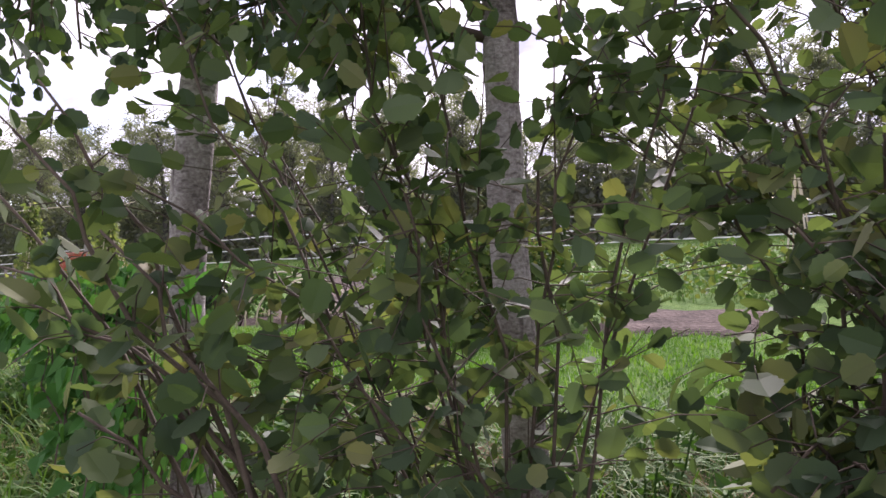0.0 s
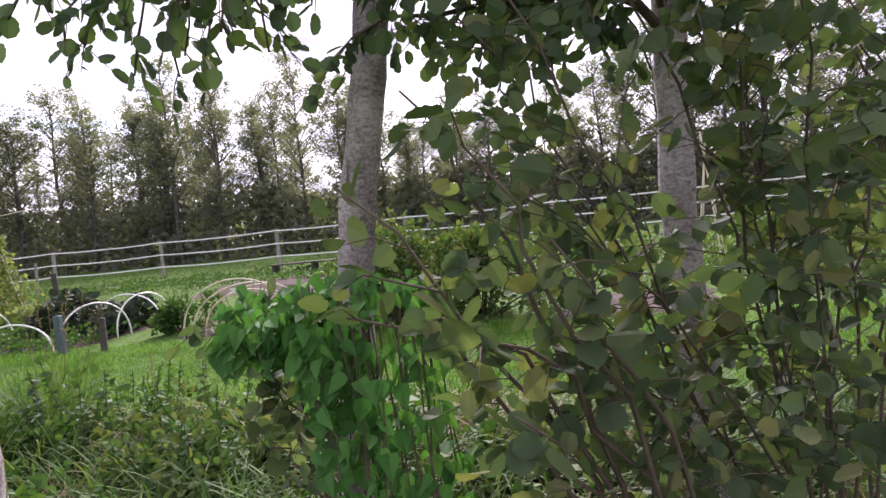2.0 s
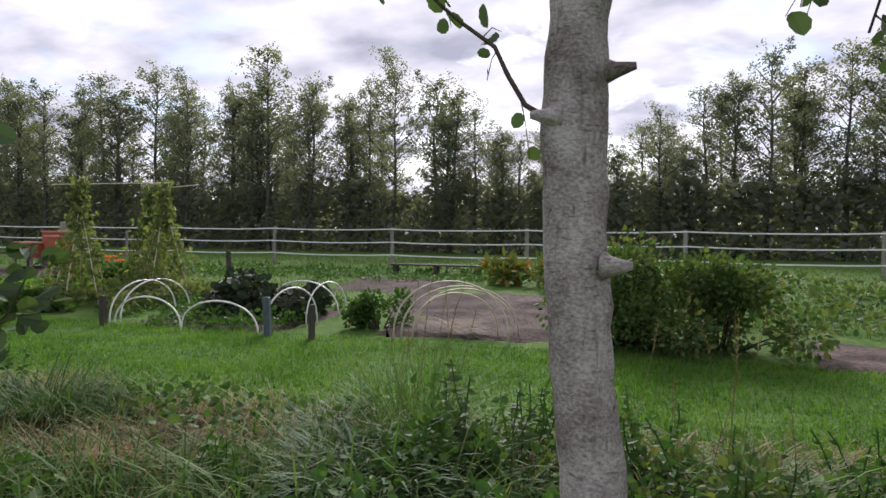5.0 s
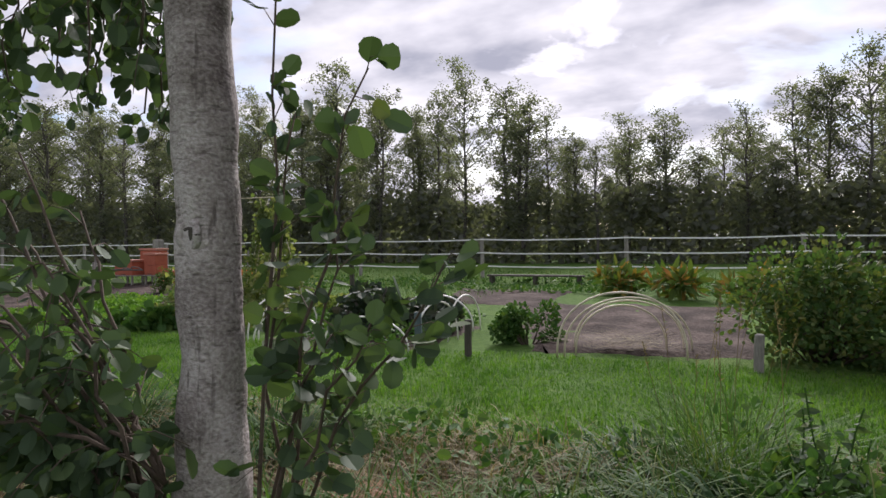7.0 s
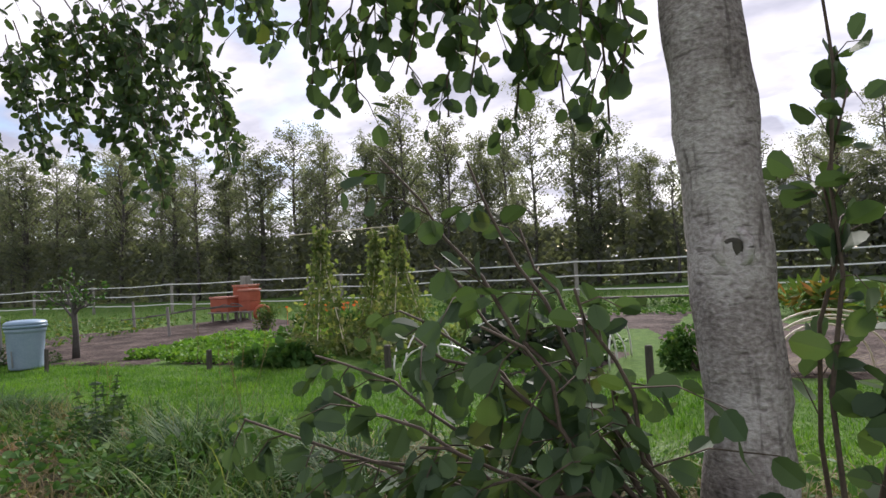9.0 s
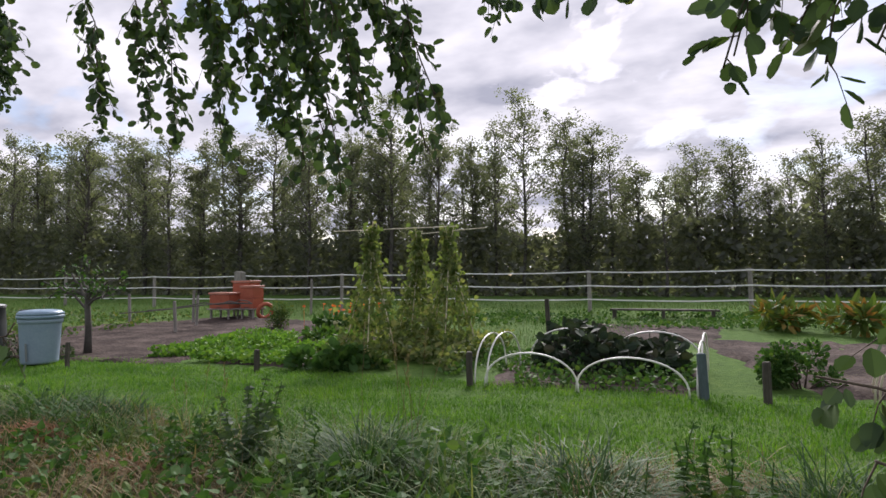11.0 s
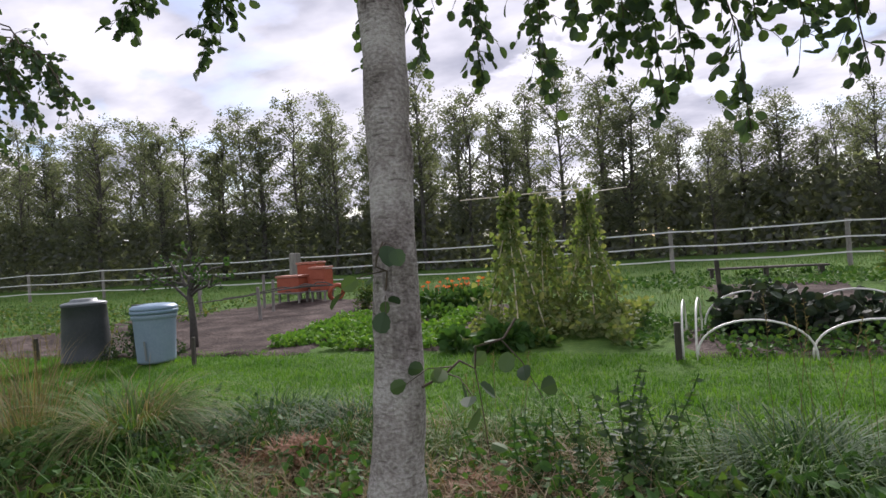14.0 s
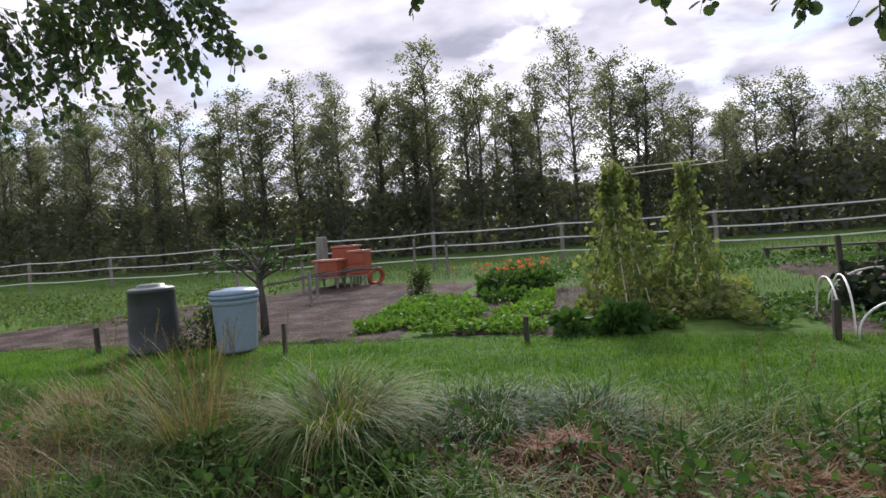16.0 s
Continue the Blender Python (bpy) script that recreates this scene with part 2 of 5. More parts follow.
M_BLUELID = mottled("blue_plastic_lid", [(0.3, (0.15, 0.24, 0.33)), (0.7, (0.25, 0.35, 0.44))], 4, 30, 0.42, 0.12, 0.003, spec=0.5)
M_BLACK = mottled("dark_green_plastic", [(0.3, (0.022, 0.028, 0.028)), (0.7, (0.05, 0.058, 0.056))], 3, 30, 0.55, 0.15, 0.003, spec=0.4)
M_GREYLID = mottled("grey_lid", [(0.3, (0.12, 0.14, 0.14)), (0.7, (0.24, 0.26, 0.26))], 4, 30, 0.45, 0.12, 0.003, spec=0.45)
M_HIVE = mottled("red_orange_hive_paint", [(0.3, (0.27, 0.065, 0.035)), (0.7, (0.4, 0.115, 0.06))], 4, 40, 0.65, 0.3, 0.003)
M_HIVEROOF = mottled("hive_roof_sheet", [(0.3, (0.36, 0.14, 0.09)), (0.7, (0.52, 0.24, 0.17))], 4, 40, 0.5, 0.2, 0.003)
M_PETROL = mottled("blue_green_post_paint", [(0.3, (0.05, 0.075, 0.08)), (0.7, (0.11, 0.15, 0.155))], 6, 50, 0.8, 0.4, 0.004, (1, 1, 0.3))


def ground_material():
    m, n, l, b = material("meadow_ground", 0.95, 0, 0.1)
    a = noise_node(n, l, 0.35, 5)
    f = noise_node(n, l, 9, 5)
    h = noise_node(n, l, 70, 3)
    mx = n.new("ShaderNodeMixRGB")
    mx.inputs[0].default_value = 0.5
    l.new(a.outputs[0], mx.inputs[1])
    l.new(f.outputs[0], mx.inputs[2])
    r = ramp(n, [(0.33, (0.045, 0.09, 0.018)), (0.5, (0.072, 0.14, 0.026)), (0.68, (0.125, 0.19, 0.042))])
    l.new(mx.outputs[0], r.inputs[0])
    l.new(r.outputs[0], b.inputs["Base Color"])
    add_bump(n, l, b, h.outputs[0], 0.8, 0.04)
    return m


M_GROUND = ground_material()
M_LITTER = mottled("leaf_litter", [(0.3, (0.035, 0.03, 0.018)), (0.5, (0.07, 0.065, 0.03)), (0.7, (0.13, 0.105, 0.05))], 3, 40, 0.95, 1.0, 0.05)


# ---- mesh helpers ----
def gz(x, y):
    """Height of the ground: level by the path, rising gently to the fence."""
    t = min(1.0, max(0.0, (y - 8.0) / 10.5))
    base = 0.3 * t
    if y < 60:
        base += 0.02 * noise.noise((x * 0.5, y * 0.5, 3.0)) * min(1, max(0, (y - 3) / 3))
    return base


def mesh_obj(name, verts, faces, mat, parent=None, label="", smooth=False):
    me = bpy.data.meshes.new(name)
    me.from_pydata(verts, [], faces)
    me.materials.append(mat)
    if smooth:
        me.polygons.foreach_set("use_smooth", [True] * len(me.polygons))
    me.update()
    ob = new(name, me)
    if parent:
        ob.parent = parent
    if label:
        ob["label"] = label
    return ob


def part(name, bm, mat, parent=None, label="", smooth=False):
    me = bpy.data.meshes.new(name)
    bm.to_mesh(me)
    bm.free()
    me.materials.append(mat)
    if smooth:
        me.polygons.foreach_set("use_smooth", [True] * len(me.polygons))
    ob = new(name, me)
    if parent:
        ob.parent = parent
    if label:
        ob["label"] = label
    return ob


def thing(name, at, label, category, group="", kind="", turn=0.0):
    ob = new(name)
    ob.empty_display_size = 0.1
    ob.matrix_basis = pose(at[0], at[1], at[2], 0, 0, turn)
    return tagged(ob, label, category, group, kind)


class Geo:
    """Gathers vertices and faces for one mesh."""
    def __init__(self):
        self.v, self.f = [], []

    def tube(self, pts, radii, sides=8, rough=0.0, cap=True):
        base = len(self.v)
        n = len(pts)
        for i, p in enumerate(pts):
            p = Vector(p)
            d = (Vector(pts[min(i + 1, n - 1)]) - Vector(pts[max(i - 1, 0)])).normalized()
            u = d.cross(Vector((0, 1, 0.01)))
            if u.length < 0.1:
                u = d.cross(Vector((1, 0, 0)))
            u.normalize()
            w = d.cross(u)
            r = radii[i] if isinstance(radii, (list, tuple)) else radii
            for k in range(sides):
                a = 2 * pi * k / sides
                rr = r
                if rough:
                    q = p + (u * cos(a) + w * sin(a)) * r
                    rr = r * (1 + rough * noise.noise(q * 7) + rough * 0.6 * noise.noise(q * 19))
                self.v.append(tuple(p + (u * cos(a) + w * sin(a)) * rr))
        for i in range(n - 1):
            for k in range(sides):
                a, b = base + i * sides + k, base + i * sides + (k + 1) % sides
                self.f.append((a, b, b + sides, a + sides))
        if cap:
            self.f.append(tuple(base + k for k in reversed(range(sides))))
            self.f.append(tuple(base + (n - 1) * sides + k for k in range(sides)))

    def box(self, lo, hi):
        b = len(self.v)
        self.v += [(x, y, z) for z in (lo[2], hi[2]) for y in (lo[1], hi[1]) for x in (lo[0], hi[0])]
        self.f += [(b, b + 2, b + 3, b + 1), (b + 4, b + 5, b + 7, b + 6), (b, b + 1, b + 5, b + 4),
                   (b + 2, b + 6, b + 7, b + 3), (b, b + 4, b + 6, b + 2), (b + 1, b + 3, b + 7, b + 5)]

    def leaf(self, p, d, size, width=0.85, fold=0.12, outline=None, normal=None):
        """A leaf from its stalk p in the direction d, folded a little along its middle."""
        d = Vector(d).normalized()
        nrm = Vector(normal) if normal else Vector((R.gauss(0, 1), R.gauss(0, 1), R.gauss(0.5, 0.8)))
        s = d.cross(nrm)
        if s.length < 0.05:
            s = d.cross(Vector((0.3, 1, 0.2)))
        s.normalize()
        up = s.cross(d)
        p = Vector(p)
        o = outline or ROUND
        b = len(self.v)
        k = len(o)
        curl = R.uniform(-0.15, 0.22)
        for t, wd in o:
            q = p + d * (t * size) + up * (curl * t * t * size)
            self.v.append(tuple(q))
        for sg in (1, -1):
            for t, wd in o[1:-1]:
                self.v.append(tuple(p + d * (t * size) + s * (sg * wd * width * size) + up * (fold * wd * size * 2 + curl * t * t * size)))
        m = k - 2
        for j, sg in enumerate((0, 1)):
            e = b + k + j * m
            ring = [b] + [e + i for i in range(m)] + [b + k - 1]
            for i in range(k - 1):
                quad = (b + i, b + i + 1, ring[i + 1], ring[i]) if i not in (0, k - 2) else ((b, b + 1, ring[1]) if i == 0 else (b + k - 2, b + k - 1, ring[k - 2]))
                self.f.append(quad if sg == 0 else tuple(reversed(quad)))

    def quad_leaf(self, p, size):
        """A cheap far leaf or spray: a bent four-cornered blade."""
        d = Vector((R.gauss(0, 1), R.gauss(0, 1), R.gauss(0, 0.7))).normalized()
        s = d.cross(Vector((R.gauss(0, 1), R.gauss(0, 1), R.gauss(0, 1)))).normalized()
        p = Vector(p)
        b = len(self.v)
        self.v += [tuple(p - d * size * 0.6), tuple(p + s * size * 0.38), tuple(p + d * size * 0.6), tuple(p - s * size * 0.38)]
        self.f.append((b, b + 1, b + 2, b + 3))

    def blade(self, p, h, w, lean, az, droop=0.5, segs=3):
        """A grass blade that bends over towards az."""
        b = len(self.v)
        ca, sa = cos(az), sin(az)
        nx, ny = -sa * w / 2, ca * w / 2
        x, y, z = p
        ang = lean
        for i in range(segs):
            tw = 1 - 0.55 * (i / segs)
            self.v += [(x + nx * tw, y + ny * tw, z), (x - nx * tw, y - ny * tw, z)]
            st = h / segs
            x += ca * sin(ang) * st
            y += sa * sin(ang) * st
            z += cos(ang) * st
            ang += droop / segs * 2
        self.v.append((x, y, z))
        for i in range(segs - 1):
            q = b + 2 * i
            self.f.append((q, q + 1, q + 3, q + 2))
        q = b + 2 * (segs - 1)
        self.f.append((q, q + 1, q + 2))

    def make(self, name, mat, parent=None, label="", smooth=False):
        return mesh_obj(name, self.v, self.f, mat, parent, label, smooth)


ROUND = [(0, 0), (0.12, 0.27), (0.3, 0.43), (0.42, 0.42), (0.58, 0.48), (0.72, 0.4), (0.86, 0.33), (0.95, 0.14), (1.0, 0)]
LOBED = [(0, 0), (0.04, 0.3), (0.18, 0.43), (0.28, 0.40), (0.44, 0.51), (0.53, 0.45), (0.66, 0.47), (0.75, 0.35), (0.87, 0.27), (0.93, 0.12), (1.0, 0)]
FEW = [(0, 0), (0.18, 0.3), (0.5, 0.46), (0.82, 0.34), (1.0, 0)]
HEART = [(0, 0), (0.06, 0.4), (0.35, 0.42), (0.7, 0.2), (1.0, 0)]
LANCE = [(0, 0), (0.25, 0.2), (0.6, 0.15), (1.0, 0)]


def curve_pts(a, b, sag=0.0, n=8, wob=0.0):
    a, b = Vector(a), Vector(b)
    out = []
    for i in range(n):
        t = i / (n - 1)
        p = a.lerp(b, t)
        p.z += sag * 4 * t * (1 - t)
        if wob and 0 < i < n - 1:
            p += Vector((R.uniform(-wob, wob), R.uniform(-wob, wob), R.uniform(-wob, wob)))
        out.append(p)
    return out


def dress(wood, leaves, pts, r0, r1, twigs, per, size, reach=0.25, hang=0.5, outline=None, width=0.85, from_t=0.15, sides=5):
    """A branch along pts with side twigs that carry leaves."""
    n = len(pts)
    wood.tube(pts, [r0 + (r1 - r0) * i / (n - 1) for i in range(n)], sides)
    for k in range(twigs):
        t = from_t + (1 - from_t) * (k + R.random()) / twigs
        i = min(n - 2, int(t * (n - 1)))
        fr = t * (n - 1) - i
        p = pts[i].lerp(pts[i + 1], fr)
        along = (pts[i + 1] - pts[i]).normalized()
        d = (along * 0.5 + Vector((R.gauss(0, 0.7), R.gauss(0, 0.7), R.gauss(-hang, 0.45)))).normalized()
        ln = reach * R.uniform(0.5, 1.2) * (1.1 - 0.5 * t)
        q = [p, p + d * ln * 0.5 + Vector((0, 0, 0.02)), p + d * ln + Vector((0, 0, -0.12 * hang * ln))]
        wood.tube(q, [r1 * 0.8, r1 * 0.6, r1 * 0.4], 3, cap=False)
        for j in range(per):
            u = (j + 0.6) / per
            s = q[0].lerp(q[1], u * 2) if u < 0.5 else q[1].lerp(q[2], u * 2 - 1)
            ld = (d * 0.6 + Vector((R.gauss(0, 0.6), R.gauss(0, 0.6), R.gauss(-hang * 0.7, 0.45)))).normalized()
            leaves.leaf(s + ld * 0.012, ld, size * R.uniform(0.6, 1.15), width, outline=outline)


# ---- ground ----
def ground_sheet():
    xs = [-2500, -700, -250, -120] + [-70 + 1.0 * i for i in range(101)] + [60, 120, 250, 700, 2500]
    ys = [-2500, -600, -150, -50, -20, -8] + [-4 + 0.7 * i for i in range(40)] + [26, 32, 45, 80, 160, 400, 1000, 2500]
    v = [(x, y, gz(x, y)) for y in ys for x in xs]
    w = len(xs)
    f = [(j * w + i, j * w + i + 1, (j + 1) * w + i + 1, (j + 1) * w + i) for j in range(len(ys) - 1) for i in range(w - 1)]
    g = mesh_obj("ground", v, f, M_GROUND, smooth=True)
    return tagged(g, "mown green grass ground running out to the meadow", "ground", kind="structure")


ground_sheet()


def patch(name, corners, mat, label, lift=0.012, cell=0.22, rough=0.03, category="soil"):
    """A bed of earth: a raised sheet with uneven edge inside a four-cornered plan."""
    a, b, c, d = [Vector((*p, 0)) for p in corners]
    nu = max(4, int(max((b - a).length, (c - d).length) / cell))
    nv = max(4, int(max((d - a).length, (c - b).length) / cell))
    v, f = [], []
    for j in range(nv + 1):
        for i in range(nu + 1):
            p = a.lerp(b, i / nu).lerp(d.lerp(c, i / nu), j / nv)
            edge = min(i, nu - i, j, nv - j)
            if edge == 0:
                p += Vector((R.uniform(-0.12, 0.12), R.uniform(-0.12, 0.12), 0))
            z = gz(p.x, p.y) + (-0.03 if edge == 0 else lift + 0.02 + rough * 1.3 * (noise.noise((p.x * 2.3, p.y * 2.3, 1)) + 0.6 * noise.noise((p.x * 6, p.y * 6, 4))))
            v.append((p.x, p.y, z))
    for j in range(nv):
        for i in range(nu):
            q = j * (nu + 1) + i
            f.append((q, q + 1, q + nu + 2, q + nu + 1))
    return tagged(mesh_obj(name, v, f, mat, smooth=True), label, category, kind="structure")


patch("soil_bed_west", [(-27.5, 6.4), (-15.9, 7.2), (-16.6, 14.0), (-21.0, 15.2)], M_SOIL, "bare dug brown earth beside the bins")
patch("soil_bed_mid", [(-15.6, 7.6), (-13.5, 7.6), (-13.2, 12.5), (-16.4, 13.0)], M_SOIL, "brown vegetable bed half covered with low plants")
patch("soil_bed_hoops", [(-10.6, 7.2), (-7.9, 7.2), (-7.6, 9.6), (-10.6, 9.6)], M_SOIL, "vegetable bed under plastic hoops")
patch("soil_bed_east", [(-6.5, 7.6), (-3.9, 7.9), (-3.6, 12.6), (-8.0, 12.4)], M_SOIL, "bare raked earth behind the cane hoops", lift=0.02, rough=0.05)
patch("soil_bed_far", [(-9.6, 12.0), (-7.4, 12.0), (-7.0, 15.0), (-10.2, 15.0)], M_SOIL, "small patch of bare earth by the bench")
patch("soil_bed_right", [(-1.5, 7.3), (0.5, 7.2), (0.9, 8.9), (-1.1, 9.3)], M_SOIL, "brown trodden earth beside the bush")
patch("verge", [(-30, 1.5), (9, 1.5), (9, 4.1), (-30, 3.9)], M_LITTER, "dark leaf litter under the weeds of the verge", rough=0.06, cell=0.3, category="verge")


# ---- near trees ----
def near_tree(label, trunk, radii, limbs, leaf=0.075, seed=1):
    """limbs: (start, end, sag, twigs, leaves a twig, thickness)."""
    R.seed(seed)
    base = Vector(trunk[0])
    root = thing("alder_tree", base, label, "tree", "alders along the path")
    tg = Geo()
    # a smooth line through the trunk's points, swelling at the foot
    pts, rr = [], []
    for i in range(len(trunk) - 1):
        a, b = Vector(trunk[i]), Vector(trunk[i + 1])
        steps = max(2, int((b - a).length / 0.06))
        for k in range(steps):
            t = k / steps
            pts.append(a.lerp(b, t) - base)
            r = radii[i] + (radii[i + 1] - radii[i]) * t
            rr.append(r * (1 + 0.05 * noise.noise((0, seed, (a.lerp(b, t)).z * 4))))
    pts.append(Vector(trunk[-1]) - base)
    rr.append(radii[-1])
    tg.tube(pts, rr, 36, 0.13)
    tg.make("trunk", M_BARK, root, "grey cracked bark", True)
    lv = Geo()
    for a, b, sag, twigs, per, th in limbs:
        wood = Geo()
        p = [q - base for q in curve_pts(a, b, sag, 9, 0.03)]
        dress(wood, lv, p, th, 0.004, twigs, per, leaf, 0.3, 0.6)
        wood.make("branch", M_TWIG, root, "thin dark branch", True)
    tagged(lv.make("leaves", M_LEAF, root, "rounded dark green alder leaves"), kind="stuff")
    return root


def crown_limbs(top, spread, n, twigs, per, seed, low=2.9, lift=1.0):
    """Limbs of the crown above the head, out of the near view but closing the sky overhead."""
    r = random.Random(seed)
    out = []
    for k in range(n):
        a = 2 * pi * k / n + r.uniform(-0.3, 0.3)
        z = low + (top - low) * r.random()
        s = spread * r.uniform(0.6, 1.0)
        out.append(((0, 0, z), (cos(a) * s, sin(a) * s, z + lift * r.uniform(0.2, 1.0)), 0.15, twigs, per, 0.02))
    return out


def shift(limbs, x, y):
    return [((a[0] + x, a[1] + y, a[2]), (b[0] + x, b[1] + y, b[2]), s, t, p, th) for a, b, s, t, p, th in limbs]


# alder by the end of the walk, with a hanging fan of leaves
D = (-11.53, 1.73)
limbs = shift(crown_limbs(6.5, 1.9, 10, 24, 7, 3, 3.3), *D)
for ex, ez, yy in ((-11.76, 2.46, 2.5), (-11.55, 2.5, 2.7), (-11.2, 2.35, 2.6), (-10.9, 2.2, 2.7), (-10.5, 2.35, 2.6), (-10.24, 2.2, 2.8),
                   (-10.02, 1.88, 2.6), (-9.81, 2.2, 2.5), (-9.56, 2.1, 2.7), (-9.43, 2.2, 2.6), (-10.16, 2.45, 2.5), (-10.7, 2.5, 2.5),
                   (-10.35, 2.05, 2.75), (-9.95, 2.35, 2.75), (-10.6, 2.3, 2.9), (-9.7, 2.4, 2.8), (-12.9, 2.75, 2.6), (-13.4, 2.95, 2.5), (-12.6, 2.85, 2.4), (-9.1, 2.75, 2.6)):
    ex, yy, ez = -9.35 + (ex + 9.35) * 1.25, yy * 1.25 + 0.05, 1.44 + (ez - 1.44) * 1.25
    limbs.append(((ex * 0.8 + D[0] * 0.2, yy - 0.25, 3.7), (ex, yy, ez), 0.12, 30, 5, 0.006))
limbs.append(((D[0], D[1], 3.2), (-9.2, 3.2, 3.8), 0.1, 20, 5, 0.03))
limbs.append(((D[0], D[1], 3.0), (-12.9, 2.4, 3.3), 0.1, 10, 5, 0.025))
limbs.append(((-11.5, 1.69, 0.98), (-11.15, 1.8, 1.2), -0.03, 5, 3, 0.006))
limbs.append(((-11.62, 1.68, 1.15), (-11.55, 1.6, 1.5), 0.0, 3, 3, 0.004))
near_tree("pale grey alder with a hanging fan of leaves", [(-11.605, 1.582, -0.05), (-11.605, 1.608, 0.2), (-11.581, 1.65, 0.6), (-11.562, 1.692, 1.0), (-11.574, 1.734, 1.4), (-11.588, 1.776, 1.8), (-11.6, 1.818, 2.2), (-11.625, 1.86, 2.6), (-11.655, 1.91, 3.6), (-11.675, 1.96, 7.0)],
          [0.14, 0.105, 0.1, 0.092, 0.084, 0.084, 0.086, 0.086, 0.07, 0.03], limbs, 0.078, 3)

# thick alder with low suckers
C = (-6.33, 1.93)
limbs = shift(crown_limbs(7, 1.8, 9, 22, 7, 5, 3.3), *C)
for ex, ez, yy in ((-7.9, 2.16, 2.2), (-7.63, 2.33, 2.3), (-7.43, 2.17, 2.2), (-7.12, 2.02, 2.1), (-7.02, 1.95, 2.3), (-6.81, 1.95, 2.2),
                   (-6.66, 1.85, 2.2), (-6.88, 2.1, 2.25), (-8.2, 2.56, 2.2), (-7.25, 2.25, 2.35), (-7.8, 2.35, 2.0), (-8.5, 2.5, 2.1), (-6.7, 2.1, 2.0), (-7.3, 2.0, 2.3), (-7.6, 2.1, 2.1), (-6.95, 2.2, 2.15), (-7.85, 2.25, 2.35), (-6.6, 1.95, 2.1)):
    limbs.append(((ex * 0.7 + C[0] * 0.3, yy - 0.15, 2.95), (ex, yy, ez), 0.1, 10, 5, 0.006))
limbs.append(((C[0], C[1], 2.7), (-8.0, 2.2, 3.0), 0.1, 16, 5, 0.03))
for ex, ez, yy, tw in ((-7.66, 0.97, 1.5, 16), (-7.39, 1.06, 1.55, 15), (-7.12, 1.2, 1.6, 14), (-6.88, 1.24, 1.5, 13), (-6.67, 1.32, 1.6, 12), (-7.04, 0.95, 1.45, 12),
                       (-6.83, 0.9, 1.4, 12), (-7.5, 0.8, 1.7, 12), (-7.2, 1.4, 1.9, 11), (-6.9, 1.5, 1.9, 10), (-7.0, 0.75, 1.75, 12), (-6.75, 1.05, 1.75, 10), (-7.4, 1.25, 2.0, 12), (-7.7, 1.1, 1.9, 12), (-7.6, 0.7, 2.0, 12), (-6.65, 0.75, 1.6, 10), (-7.3, 1.75, 1.75, 6), (-7.0, 1.7, 1.75, 6)):
    limbs.append(((-6.4, 1.8, 0.35 + 0.3 * R.random()), (ex, yy, ez), 0.06, int(tw * 0.85), 5, 0.009))
ctree = near_tree("thick pale grey alder with leafy suckers at its foot", [(-6.33, 1.93, -0.05), (-6.325, 1.93, 0.2), (-6.32, 1.93, 0.6), (-6.307, 1.93, 1.0), (-6.323, 1.93, 1.4), (-6.339, 1.93, 1.8), (-6.357, 1.93, 2.2), (-6.37, 1.93, 2.6), (-6.43, 1.95, 3.6), (-6.55, 1.95, 7.2)],
          [0.18, 0.138, 0.122, 0.104, 0.106, 0.104, 0.108, 0.106, 0.095, 0.04], limbs, 0.085, 5)
# old pruned branch: a raised ring of bark round a dark hollow
kg = Geo()
kg.tube([(0.015 + 0.036 * cos(2 * pi * k / 16), -0.094 - 0.008 * cos(2 * pi * k / 8), 1.45 + 0.046 * sin(2 * pi * k / 16)) for k in range(17)], 0.014, 8, 0.3, cap=False)
kg.make("scar_ring", M_BARK, ctree, "swollen ring of bark", True)
kg = Geo()
kg.tube([(0.015, -0.07, 1.455), (0.015, -0.099, 1.45), (0.015, -0.1, 1.45)], [0.034, 0.03, 0.02], 12, 0.25)
kg.make("scar_hollow", M_DARKWOOD, ctree, "dark hollow branch scar", True)

# leaning alder with a bent, knotty trunk
B = (-3.53, 2.42)
limbs = shift(crown_limbs(7, 1.6, 8, 20, 7, 8, 3.4), *B)
limbs.append(((-3.63, 2.4, 1.78), (-4.2, 2.34, 2.36), 0.03, 7, 2, 0.011))
limbs.append(((-3.4, 2.35, 2.3), (-2.9, 2.3, 2.5), 0.03, 8, 3, 0.011))
btree = near_tree("knotty grey alder with a bent trunk", [(-3.435, 2.364, -0.05), (-3.435, 2.374, 0.2), (-3.474, 2.39, 0.6), (-3.517, 2.407, 1.0), (-3.543, 2.423, 1.4), (-3.558, 2.44, 1.8), (-3.545, 2.456, 2.2), (-3.545, 2.472, 2.6), (-3.545, 2.522, 3.6), (-3.545, 2.572, 7.0)],
          [0.15, 0.118, 0.111, 0.108, 0.111, 0.112, 0.107, 0.103, 0.09, 0.04], limbs, 0.08, 8)
for px, pz, s in ((0.12, 1.92, 0.026), (0.12, 1.28, 0.032), (-0.13, 1.78, 0.028)):
    kg = Geo()
    kg.tube([(px * 0.6 - 0.08, -0.02, pz + 0.05), (px * 0.85 - 0.08, -0.03, pz + 0.05), (px * 1.35 - 0.08, -0.04, pz + 0.055)], [s * 1.5, s, s * 0.45], 9, 0.2)
    kg.make("knot", M_BARK, btree, "broken branch stub", True)

